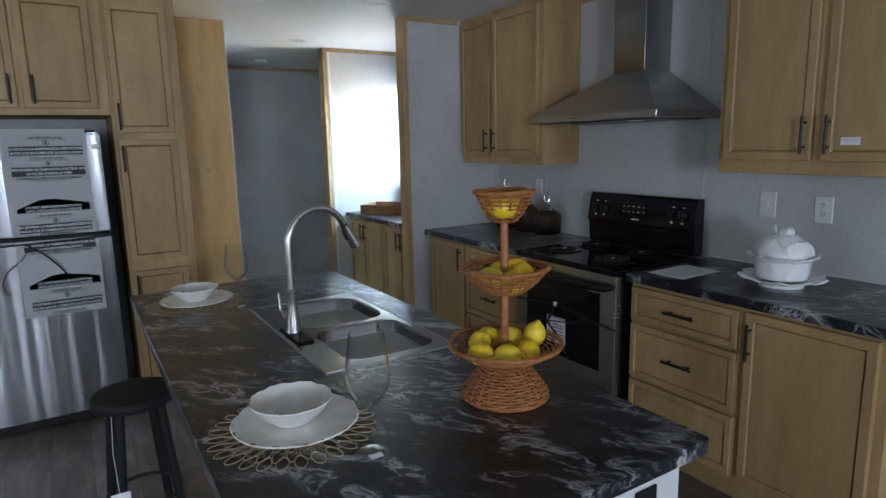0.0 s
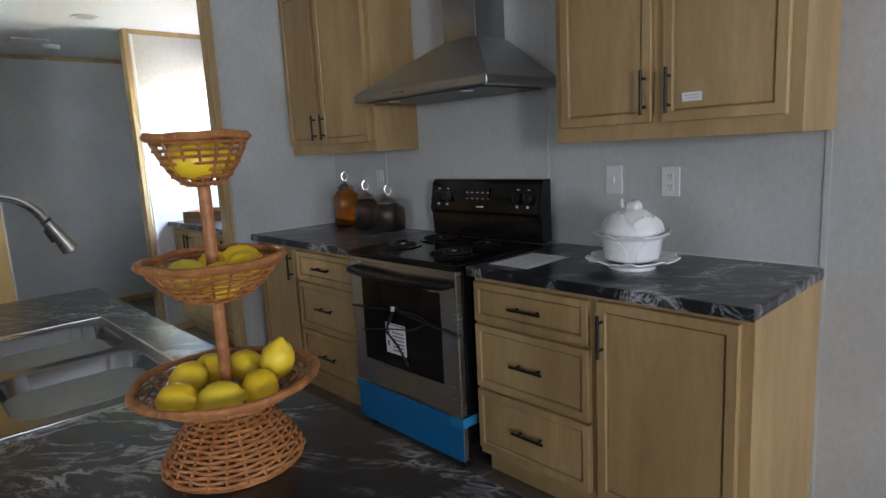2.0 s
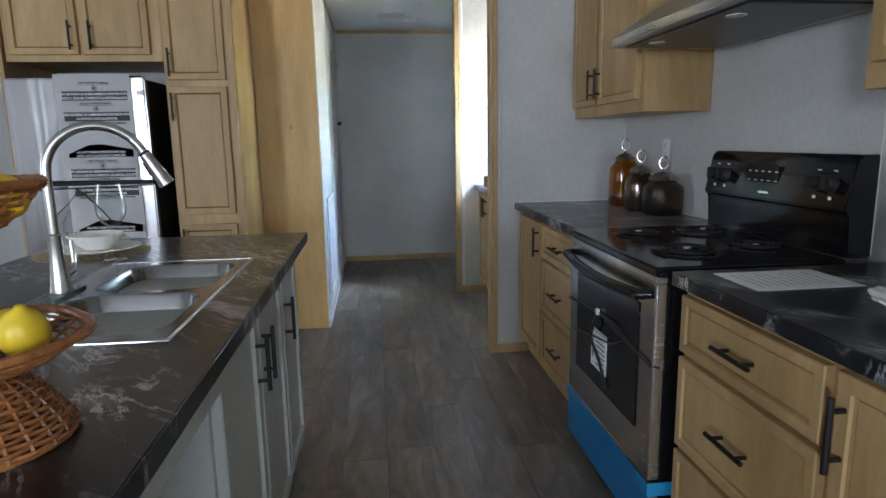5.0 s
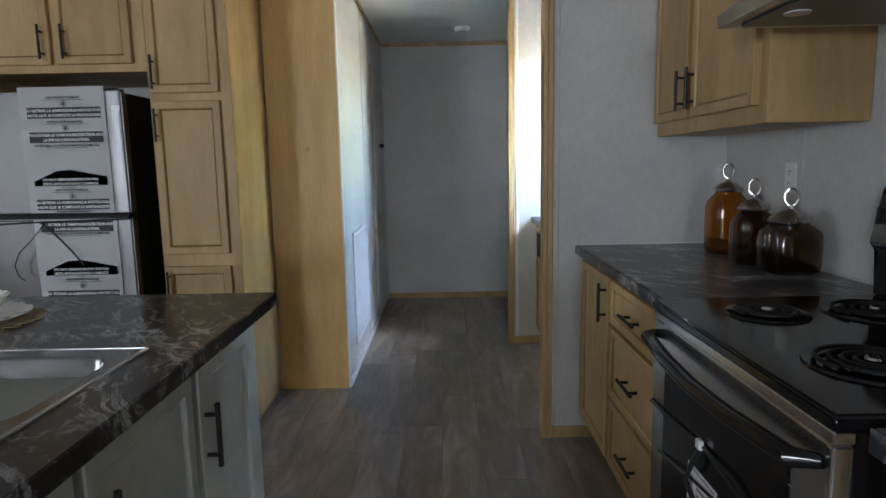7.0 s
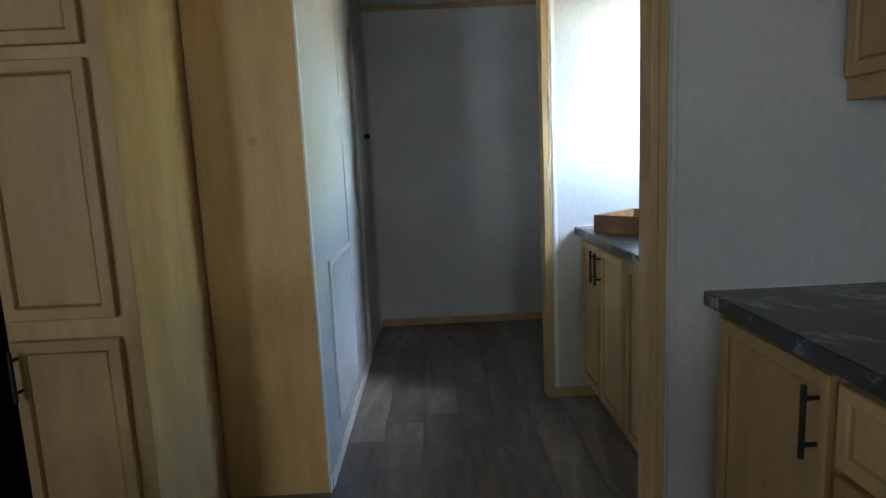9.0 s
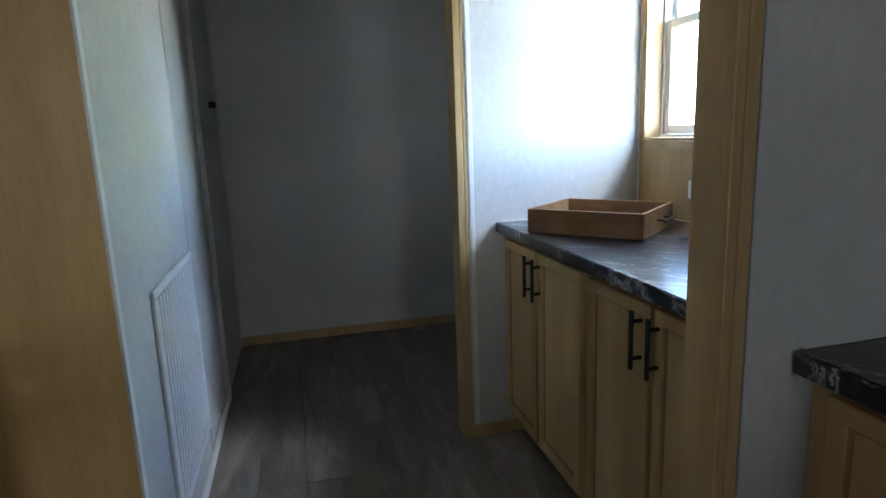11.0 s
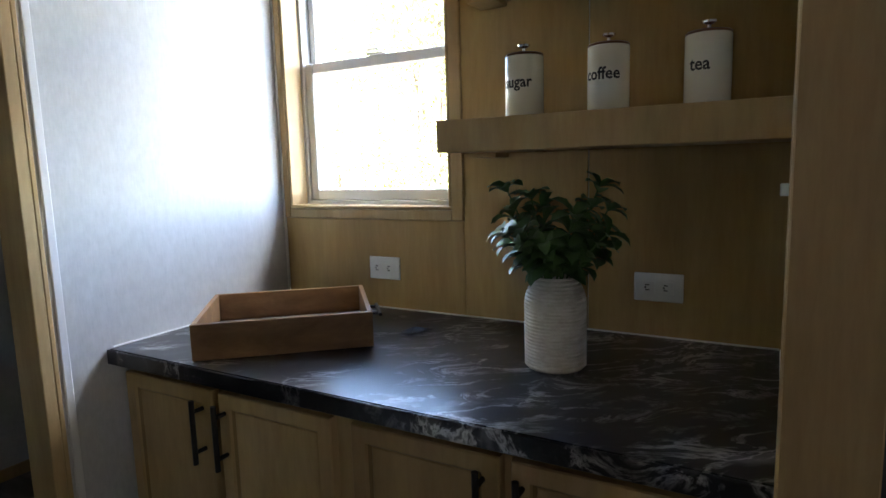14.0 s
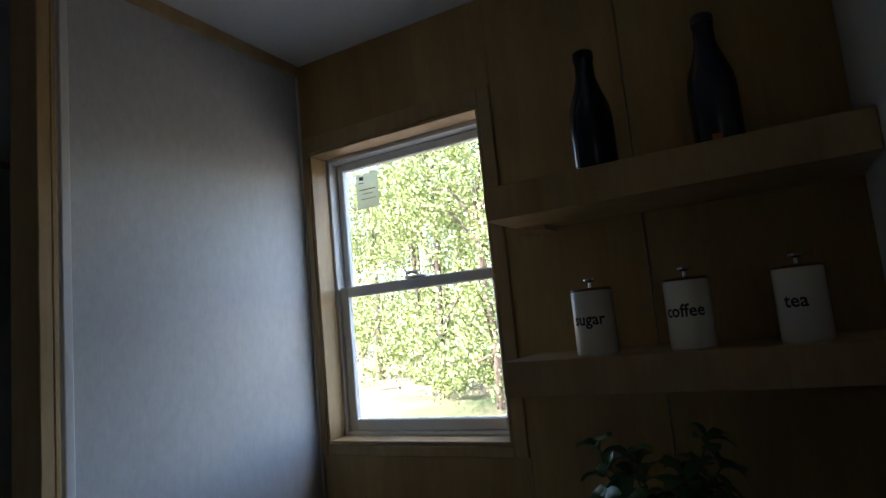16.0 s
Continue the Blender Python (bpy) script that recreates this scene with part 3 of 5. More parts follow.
part("body", lathe([(0.027, 0.927), (0.0265, 0.935), (0.023, 0.955), (0.0185, 1.0), (0.0168, 1.06), (0.0175, 1.064), (0.0175, 1.07), (0.0125, 1.074)], 24, (fx, fy, 0)), NICKEL, faucet, "", True)
arc = [(fx, fy, 1.07), (fx, fy, 1.15), (fx, fy, 1.222)]
for k in range(1, 14):
    a = math.pi - k * radians(12.0)
    arc.append((fx + 0.112 * (1 + math.cos(a)), fy + 0.022 * (1 + math.cos(a)), 1.222 + 0.112 * math.sin(a)))
part("spout", tube(arc, 0.0118, 14), NICKEL, faucet, "", True)
e, q = Vector(arc[-1]), (Vector(arc[-1]) - Vector(arc[-2])).normalized()
part("collar", tube([e, e + q * 0.006], [0.0135, 0.0135], 16), BLACK, faucet, "black collar")
part("spray_head", tube([e + q * 0.0065, e + q * 0.02, e + q * 0.075, e + q * 0.095], [0.0135, 0.0145, 0.0185, 0.0205], 18), NICKEL, faucet, "", True)
part("spray_button", tube([e + q * 0.025 + Vector((-0.013, 0, -0.004)), e + q * 0.06 + Vector((-0.016, 0, -0.006))], [0.006, 0.006], 8), BLACK, faucet, "black spray button", True)
part("nozzle", tube([e + q * 0.0955, e + q * 0.098], [0.016, 0.015], 16), BLACK_MATTE, faucet)
part("lever_hub", tube([(fx, fy + 0.012, 0.965), (fx - 0.004, fy + 0.075, 0.967)], [0.013, 0.011], 14), NICKEL, faucet, "", True)
part("lever", tube([(fx - 0.004, fy + 0.07, 0.967), (fx - 0.01, fy + 0.1, 0.98), (fx - 0.014, fy + 0.105, 1.04)], [0.008, 0.0065, 0.0055], 10), NICKEL, faucet, "", True)

# ---- pantry wall ----
PY = 4.224
cabinet("pantry_cabinet", (0.597, PY, 0), 0, 0.380, 0.55, CZ - 0.001,
        [("door", 0.016, 1.637, 0.328, 2.345, (0.038, 1.727, "v")), ("door", 0.016, 0.888, 0.328, 1.600, (0.036, 1.49, "v")), ("door", 0.016, 0.13, 0.328, 0.828, (0.036, 0.735, "v"))],
        "tall maple pantry cabinet with three stacked doors", "cabinet", toe=0.1)
cabinet("wall_cabinet", (-0.210, PY, 1.737), 0, 0.806, 0.55, CZ - 1.736,
        [("door", 0.03, 0.035, 0.382, 0.61, (0.352, 0.13, "v")), ("door", 0.408, 0.035, 0.75, 0.61, (0.455, 0.13, "v"))],
        "two-door maple cabinet over the refrigerator", "cabinet")
trim("panel_alcove", [(-0.24, PY, 0, -0.2185, 4.79, CZ)], WOOD, "maple side panel of the refrigerator alcove")


# ---- refrigerator ----
fridge = thing("refrigerator", (0.16, 4.45, 0.0), "stainless top-freezer refrigerator wearing white protective pads", "refrigerator")
part("case", B(-0.175, 4.19, 0.03, 0.518, 4.77, 1.635, bevel=0.004), BLACK_MATTE, fridge, "black case")
fz = part("freezer_door", B(-0.183, 4.131, 1.092, 0.522, 4.188, 1.64, bevel=0.008, segments=3), STEEL_V, fridge, "", True)
fd = part("fresh_food_door", B(-0.183, 4.131, 0.075, 0.522, 4.188, 1.074, bevel=0.008, segments=3), STEEL_V, fridge, "", True)
part("door_gap", B(-0.18, 4.150, 1.0745, 0.50, 4.187, 1.0915, bevel=0), BLACK_MATTE, fridge)
part("kick_grille", B(-0.18, 4.16, 0.02, 0.50, 4.1895, 0.0745, bevel=0.003), BLACK_MATTE, fridge, "black toe grille")
part("energy_tag", B(0.478, 4.1275, 1.55, 0.513, 4.1305, 1.575, bevel=0), PAPER, fz, "small white tag")
part("hinge_cap", B(0.44, 4.14, 1.6405, 0.50, 4.21, 1.652, bevel=0.003), BLACK_MATTE, fridge)


def words(txt, size, at, rx, rz, material, parent, name="lettering", bold=0.0):
    """Raised lettering in the plain built-in face, centred on its spot."""
    c = bpy.data.curves.new(name, "FONT")
    c.body, c.size, c.align_x, c.align_y, c.extrude, c.offset = txt, size, "CENTER", "CENTER", 0.0003, bold
    c.resolution_u = 2
    tmp = bpy.data.objects.new("tmp", c)
    me = bpy.data.meshes.new_from_object(tmp)
    bpy.data.objects.remove(tmp)
    me.transform(pose(*at, rx, 0, rz))
    bm = bmesh.new()
    bm.from_mesh(me)
    bpy.data.meshes.remove(me)
    return bm if material is None else part(name, bm, material, parent)


def pad(name, x0, x1, z0, z1, rows, label):
    p = thing(name, ((x0 + x1) / 2, 4.122, z0), label, "protective pad", "fridge pads")
    bm = bmesh.new()
    n, m = 8, 14
    grid = [[bm.verts.new((x0 + (x1 - x0) * i / n, 4.1235 + 0.002 * math.sin(i * 1.3 + j * 0.6), z0 + (z1 - z0) * j / m)) for i in range(n + 1)] for j in range(m + 1)]
    for j in range(m):
        for i in range(n):
            bm.faces.new((grid[j][i], grid[j][i + 1], grid[j + 1][i + 1], grid[j + 1][i]))
    bmesh.ops.solidify(bm, geom=bm.faces[:], thickness=0.003)
    part("sheet", bm, PAPER, p, "", True)
    cx = (x0 + x1) / 2 + 0.01
    for kind, z, a, b in rows:
        if kind == "bar":
            part("printed_bar", B(cx - 0.165, 4.1185, z - 0.0235, cx + 0.165, 4.1192, z + 0.0235, bevel=0), INK, p)
            words(a, 0.0165, (cx, 4.118, z + 0.009), 90, 0, PAPER, p, bold=0.0004)
            words(b, 0.0165, (cx, 4.118, z - 0.012), 90, 0, PAPER, p, bold=0.0004)
        elif kind == "line":
            words(a, 0.0135, (cx, 4.1185, z), 90, 0, INK, p, bold=0.0003)
            part("underline", B(cx - 0.09, 4.1185, z - 0.0105, cx + 0.09, 4.1192, z - 0.009, bevel=0), INK, p)
        elif kind == "mark":
            part("printed_mark", tube([(cx + 0.013 * math.cos(k * 0.4488), 4.119, z + 0.013 * math.sin(k * 0.4488)) for k in range(14)], 0.0012, 5, True), INK, p)
            part("printed_hand_sign", B(cx - 0.005, 4.1185, z - 0.007, cx + 0.005, 4.1192, z + 0.007, bevel=0), INK, p)
        elif kind == "arrow":
            bm = bmesh.new()
            f = bm.faces.new([bm.verts.new((cx + px, 4.1188, z + pz)) for px, pz in ((-0.165, -0.02), (0.165, -0.02), (0.165, 0.018), (0.005, 0.05), (-0.06, 0.046), (-0.165, 0.0))])
            bmesh.ops.solidify(bm, geom=[f], thickness=0.0005)
            part("printed_arrow", bm, INK, p)
            words(a, 0.0155, (cx, 4.118, z + 0.007), 90, 0, PAPER, p, bold=0.0004)
            words(b, 0.0155, (cx, 4.118, z - 0.012), 90, 0, PAPER, p, bold=0.0004)
    return p


A1, A2 = "NO RETIRAR LA ALMOHADILLA PROTECTORA", "HASTA QUE SE COMPLETE LA INSTALACION."
F1, F2 = "NE PAS RETIRER LE TAMPON PROTECTEUR AVANT", "LA FIN DE L'INSTALLATION."
E1, E2 = "DO NOT REMOVE PROTECTIVE PAD", "UNTIL INSTALLATION IS COMPLETE."
pad("protective_pad", 0.068, 0.452, 1.095, 1.660, [("line", 1.613, "HELP PREVENT DAMAGE", 0), ("mark", 1.587, 0, 0), ("bar", 1.547, A1, A2), ("line", 1.507, "AYUDA A EVITAR DANOS", 0), ("mark", 1.48, 0, 0), ("bar", 1.44, F1, F2),
     ("line", 1.403, "CONTRIBUE A LA PREVENTION DE DOMMAGES", 0), ("arrow", 1.245, E1, E2), ("line", 1.205, "HELP PREVENT DAMAGE", 0), ("mark", 1.178, 0, 0), ("bar", 1.14, A1, A2), ("line", 1.108, "AYUDA A EVITAR DANOS", 0)],
    "white protective pad with black printed warnings on the freezer door")
pad("protective_pad", 0.076, 0.456, 0.660, 1.072, [("bar", 1.04, F1, F2), ("line", 1.008, "CONTRIBUE A LA PREVENTION DE DOMMAGES", 0), ("arrow", 0.835, E1, E2), ("line", 0.795, "HELP PREVENT DAMAGE", 0), ("mark", 0.767, 0, 0), ("bar", 0.72, A1, A2), ("line", 0.675, "AYUDA A EVITAR DANOS", 0)],
    "white protective pad with black printed warnings on the lower door")
ties = thing("cable_ties", (0.16, 4.11, 1.0), "black cable ties strapped round the refrigerator doors", "cable tie")
part("tie", tube([(-0.2, 4.117, 1.10), (0.1, 4.11, 1.098), (0.3, 4.112, 1.096), (0.515, 4.124, 1.094)], 0.005, 8), BLACK, ties)
part("tie", tube([(-0.2, 4.117, 1.05), (0.1, 4.110, 1.062), (0.3, 4.112, 1.066), (0.515, 4.124, 1.070)], 0.004, 8), BLACK, ties)
part("loose_end", tube([(0.12, 4.106, 1.06), (0.16, 4.09, 1.04), (0.22, 4.085, 0.98), (0.26, 4.09, 0.93), (0.30, 4.1, 0.865)], [0.004, 0.004, 0.0045, 0.0045, 0.003], 8), BLACK, ties, "", True)
part("loose_end", tube([(0.14, 4.106, 1.06), (0.13, 4.08, 1.03), (0.09, 4.07, 0.98), (0.03, 4.075, 0.93), (0.0, 4.08, 0.87), (0.005, 4.09, 0.82), (0.03, 4.09, 0.80)], 0.0025, 8), BLACK, ties, "", True)

# ---- range ----
RY0, RY1 = 2.228, 2.982
rng = thing("range", (2.85, 2.605, 0), "black and stainless electric coil range with blue film on its drawer", "range")
part("case", B(2.545, RY0, 0.06, 3.17, RY1, 0.894, bevel=0.004), BLACK_GLOSS, rng, "black enamel sides")
part("cooktop", B(2.505, RY0 - 0.003, 0.8945, 3.09, RY1 + 0.003, 0.921, bevel=0.007, segments=3), BLACK_GLOSS, rng, "glossy black cooktop", True)
bg = bmesh.new()
for y0, y1 in ((RY0 + 0.004, RY1 - 0.004),):
    prof = [(3.088, 0.9215), (3.088, 1.045), (3.066, 1.062), (3.094, 1.205), (3.11, 1.222), (3.165, 1.222), (3.165, 0.9215)]
    a = [bg.verts.new((x, y0, z)) for x, z in prof]
    b = [bg.verts.new((x, y1, z)) for x, z in prof]
    for i in range(len(prof)):
        j = (i + 1) % len(prof)
        bg.faces.new((a[i], a[j], b[j], b[i]))
    bg.faces.new(a[::-1])
    bg.faces.new(b)
bmesh.ops.bevel(bg, geom=[e for e in bg.edges], offset=0.004, segments=2, affect="EDGES", clamp_overlap=True)
back = part("backguard", bg, BLACK_GLOSS, rng, "glossy black control panel", True)
for y in (2.30, 2.365, 2.845, 2.91):
    k = tube([(3.078, y, 1.135), (3.058, y, 1.139), (3.05, y, 1.14)], [0.026, 0.023, 0.019], 18)
    box(k, 3.036, y - 0.005, 1.118, 3.052, y + 0.005, 1.162, bevel=0.002)
    part("knob", k, BLACK_MATTE, back, "black control knob", True)
    part("dial_mark", B(3.0835, y - 0.008, 1.172, 3.0845, y + 0.008, 1.176, bevel=0), WHITE_PLASTIC, back)
    part("burner_mark", B(3.0705, y - 0.006, 1.088, 3.0715, y + 0.006, 1.098, bevel=0), WHITE_PLASTIC, back)
part("display", B(3.0755, 2.55, 1.12, 3.0795, 2.70, 1.185, bevel=0), BLACK_MATTE, back, "dark clock display")
for i in range(5):
    part("button_mark", B(3.074, 2.545 + i * 0.036, 1.155, 3.0752, 2.558 + i * 0.036, 1.160, bevel=0), WALL, back)
    part("button_mark", B(3.072, 2.545 + i * 0.036, 1.125, 3.0742, 2.558 + i * 0.036, 1.128, bevel=0), WALL, back)
part("maker_mark", B(3.0655, 2.58, 1.083, 3.068, 2.63, 1.089, bevel=0), WHITE_PLASTIC, back)
for x, y, r in ((2.705, 2.43, 0.095), (2.955, 2.45, 0.075), (2.715, 2.80, 0.075), (2.965, 2.79, 0.095)):
    br = part("burner_bowl", lathe([(r + 0.018, 0.9215), (r + 0.016, 0.926), (r + 0.006, 0.925), (r - 0.01, 0.9225), (0.0, 0.922)], 32, (x, y, 0)), BLACK_GLOSS, rng, "glossy black drip bowl", True)
    pts = []
    for k in range(90):
        a = k / 90 * math.pi * 2 * 3.6
        rr = 0.02 + (r - 0.022) * k / 90
        pts.append((x + rr * math.cos(a), y + rr * math.sin(a), 0.931))
    part("coil", tube(pts, 0.0045, 6), BLACK_MATTE, br, "black spiral heating coil", True)
    part("coil_cap", lathe([(0.015, 0.9335), (0.013, 0.9375), (0.0, 0.938)], 16, (x, y, 0)), CHROME, br, "small bright coil cap", True)
dr = part("oven_door", B(2.512, RY0 + 0.004, 0.262, 2.5445, RY1 - 0.004, 0.87, bevel=0.004, segments=2), RANGE_STEEL, rng, "brushed steel oven door", True)
part("door_window", B(2.508, 2.335, 0.39, 2.5115, 2.885, 0.79, bevel=0.001), BLACK_GLOSS, dr, "black glass oven window")
part("door_edge", B(2.5085, RY0 + 0.004, 0.262, 2.5118, RY0 + 0.014, 0.868, bevel=0.001), CHROME, dr, "bright door edge")
part("window_edge", B((2.507, 2.333, 0.386, 2.5115, 2.887, 0.3895), bevel=0), CHROME, dr)
part("vent_trim", B((2.5105, RY0 + 0.003, 0.871, 2.5445, RY1 - 0.003, 0.893), bevel=0.003), RANGE_STEEL, rng, "steel strip under the cooktop")
hb = [(2.512, RY0 + 0.03, 0.835), (2.478, RY0 + 0.05, 0.832), (2.465, 2.45, 0.822), (2.462, 2.605, 0.818), (2.465, 2.76, 0.822), (2.478, RY1 - 0.05, 0.832), (2.512, RY1 - 0.03, 0.835)]
part("door_handle", tube(hb, [0.012, 0.017, 0.018, 0.018, 0.018, 0.017, 0.012], 14), BLACK_GLOSS, dr, "curved black bar handle", True)
part("drawer", B(2.516, RY0 + 0.004, 0.06, 2.5445, RY1 - 0.004, 0.25, bevel=0.004), STEEL, rng, "steel storage drawer")
part("blue_film", B((2.5125, RY0 + 0.003, 0.058, 2.5155, RY1 - 0.003, 0.215), (2.508, RY0 + 0.003, 0.2155, 2.5155, RY1 - 0.003, 0.252), bevel=0.001), BLUE_FILM, rng, "shiny blue protective film")
TAPE = mat("blue_tape", (0.03, 0.25, 0.5), 0.5)
part("tape", B((2.5055, RY0 - 0.004, 0.215, 2.5078, RY0 + 0.075, 0.258), (2.5055, RY0 - 0.0045, 0.215, 2.60, RY0 - 0.0015, 0.258), bevel=0), TAPE, rng, "pale blue tape")
part("tape", B(2.5055, RY1 - 0.045, 0.225, 2.5078, RY1 + 0.004, 0.258, bevel=0), TAPE, rng, "pale blue tape")
for x, y in ((2.57, RY0 + 0.05), (2.57, RY1 - 0.05), (3.1, RY0 + 0.05), (3.1, RY1 - 0.05)):
    part("foot", lathe([(0.018, 0.0), (0.018, 0.012), (0.01, 0.014), (0.01, 0.06)], 12, (x, y, 0)), BLACK_MATTE, rng, "black levelling foot")
tag = thing("oven_tag", (2.50, 2.65, 0.52), "white printed tag tied to the oven window", "tag")
part("card", B(2.5055, 2.572, 0.455, 2.5075, 2.715, 0.60, bevel=0), PAPER, tag)
part("printed_bars", B((2.5045, 2.578, 0.592, 2.5053, 2.71, 0.596), *[(2.5045, 2.582, 0.47 + 0.017 * i, 2.5053, 2.665, 0.477 + 0.017 * i) for i in range(6)], (2.5045, 2.685, 0.55, 2.5053, 2.703, 0.575), (2.5045, 2.685, 0.49, 2.5053, 2.703, 0.515), bevel=0), mat("grey_ink", (0.25, 0.25, 0.27), 0.6), tag)
rt = thing("cable_ties", (2.5, 2.6, 0.6), "black cable ties wrapped round the oven door", "cable tie")
part("tie", tube([(2.53, RY1 + 0.002, 0.642), (2.506, RY1 - 0.01, 0.64), (2.503, 2.75, 0.66), (2.503, 2.64, 0.672), (2.504, 2.45, 0.648), (2.506, RY0 + 0.01, 0.625), (2.53, RY0 - 0.002, 0.623)], 0.0045, 8), BLACK, rt)
part("tie", tube([(2.503, 2.64, 0.672), (2.49, 2.66, 0.62), (2.495, 2.70, 0.56), (2.50, 2.62, 0.50), (2.503, 2.56, 0.42)], 0.006, 8), BLACK, rt, "", True)
part("tie", tube([(2.506, RY1 - 0.08, 0.53), (2.498, 2.78, 0.555), (2.5, 2.66, 0.575), (2.5, 2.52, 0.595), (2.506, 2.40, 0.65), (2.5, 2.5, 0.675), (2.503, 2.63, 0.672)], 0.0035, 8), BLACK, rt, "", True)
part("tie_head", B(2.492, 2.632, 0.663, 2.504, 2.652, 0.685, bevel=0.002), WHITE_PLASTIC, rt, "white tie head")

# ---- hood ----
hood = thing("range_hood", (2.95, 2.65, 1.635), "stainless pyramid chimney range hood", "range hood")
hy0, hy1, hx0, hx1 = 2.192, 3.105, 2.70, WX - 0.001
part("lip", B(hx0, hy0, 1.637, hx1, hy1, 1.674, bevel=0.003), STEEL, hood, "brushed steel rim")
bm = bmesh.new()
lo = [(hx0 + 0.004, hy0 + 0.004, 1.6745), (hx1 - 0.001, hy0 + 0.004, 1.6745), (hx1 - 0.001, hy1 - 0.004, 1.6745), (hx0 + 0.004, hy1 - 0.004, 1.6745)]
hi = [(2.985, 2.505, 1.893), (hx1 - 0.001, 2.505, 1.893), (hx1 - 0.001, 2.732, 1.893), (2.985, 2.732, 1.893)]
a, b = [bm.verts.new(p) for p in lo], [bm.verts.new(p) for p in hi]
for i in range(4):
    bm.faces.new((a[i], a[(i + 1) % 4], b[(i + 1) % 4], b[i]))
bm.faces.new(a[::-1])
bm.faces.new(b)
bmesh.ops.bevel(bm, geom=bm.edges[:], offset=0.003, segments=1, affect="EDGES")
part("canopy", bm, STEEL, hood, "sloped brushed steel canopy")
part("chimney", B(2.99, 2.512, 1.885, hx1, 2.725, CZ - 0.001, bevel=0.002), STEEL_V, hood, "square steel chimney")
part("filter", B(2.74, 2.25, 1.630, 3.14, 3.05, 1.6365, bevel=0.002), mat("dark_filter", (0.12, 0.12, 0.12), 0.4, 0.8), hood, "dark grease filter")
for i in range(5):
    part("button", tube([(hx0 + 0.001, 2.785 - 0.018 * i, 1.655), (hx0 - 0.002, 2.785 - 0.018 * i, 1.655)], 0.004, 8), CHROME, hood)
for y in (2.40, 2.90):
    part("lamp_lens", lathe([(0.03, 1.6265), (0.03, 1.6295), (0, 1.6295)], 16, (2.80, y, 0)), VINYL, hood)


# ---- things on the island ----
CERAMIC = mat("cream_ceramic", (0.72, 0.69, 0.61), 0.22, 0, 0.5)
cn = N(CERAMIC, "TexNoise", Scale=9.0, Detail=4.0)
L(CERAMIC, coords(CERAMIC), cn.inputs["Vector"])
L(CERAMIC, ramp(CERAMIC, cn.outputs["Fac"], ((0.35, (0.72, 0.68, 0.58)), (0.55, (0.84, 0.82, 0.77)))), bsdf(CERAMIC).inputs["Base Color"])
CHIP = mat("worn_glaze", (0.09, 0.07, 0.055), 0.7)
WHITE_CERAMIC = mat("white_ceramic", (0.86, 0.86, 0.85), 0.18, 0, 0.5)
GOLD = mat("gold_mesh", (0.55, 0.44, 0.26), 0.45, 0.7)


def clear_glass():
    """Thin clear glass: see-through, with the gloss of a glass surface."""
    m = mat("clear_glass", (1, 1, 1), 0.0)
    lw = N(m, "LayerWeight", Blend=0.5)
    fr = N(m, "Math")
    fr.operation = "POWER"
    fr.inputs[1].default_value = 2.5
    L(m, lw.outputs["Facing"], fr.inputs[0])
    tr, gl, mx = N(m, "BsdfTransparent"), N(m, "BsdfGlossy", Roughness=0.03), N(m, "MixShader")
    tr.inputs["Color"].default_value = (0.97, 0.98, 0.98, 1)
    L(m, fr.outputs[0], mx.inputs[0])
    L(m, tr.outputs[0], mx.inputs[1])
    L(m, gl.outputs[0], mx.inputs[2])
    L(m, mx.outputs[0], m.node_tree.nodes["Material Output"].inputs["Surface"])
    return m


CLEAR = clear_glass()


def wavy_lathe(profile, n, at, amp, waves, seed=0, power=2.0):
    """A turned shape whose outer parts wander in and out and up and down."""
    bm = bmesh.new()
    rmax = max(r for r, _ in profile)
    rings = []
    for r, z in profile:
        row = []
        for i in range(n):
            a = 2 * math.pi * i / n
            w = (r / rmax) ** power * (math.sin(waves * a + seed) * 0.6 + math.sin((waves * 2 + 1) * a + seed * 2.1) * 0.4)
            row.append(bm.verts.new((at[0] + (r + amp * w) * math.cos(a), at[1] + (r + amp * w) * math.sin(a), at[2] + z + amp * 0.8 * w)))
        rings.append(row)
    for a, b in zip(rings, rings[1:]):
        for i in range(n):
            bm.faces.new((a[i], a[(i + 1) % n], b[(i + 1) % n], b[i]))
    for ring_, flip in ((rings[0], True), (rings[-1], False)):
        bm.faces.new(ring_[::-1] if flip else ring_)
    bmesh.ops.remove_doubles(bm, verts=bm.verts, dist=1e-5)
    return bm


def placemat(x, y, r):
    t = thing("placemat", (x, y, 0.9152), "gold openwork petal placemat on the island", "placemat", "place settings")
    for n_, r0, r1, w, off in ((28, r * 0.72, r, 0.013, 0), (28, r * 0.5, r * 0.84, 0.011, 0.5), (22, r * 0.3, r * 0.62, 0.011, 0.2)):
        for k in range(n_):
            a = 2 * math.pi * (k + off) / n_
            ca, sa = math.cos(a), math.sin(a)
            pts = []
            for j in range(12):
                q = 2 * math.pi * j / 12
                rr, tt = (r0 + r1) / 2 + (r1 - r0) / 2 * math.cos(q), w * math.sin(q)
                pts.append((x + rr * ca - tt * sa, y + rr * sa + tt * ca, 0.9172))
            part("petal", tube(pts, 0.0014, 4, True), GOLD, t)
    return t


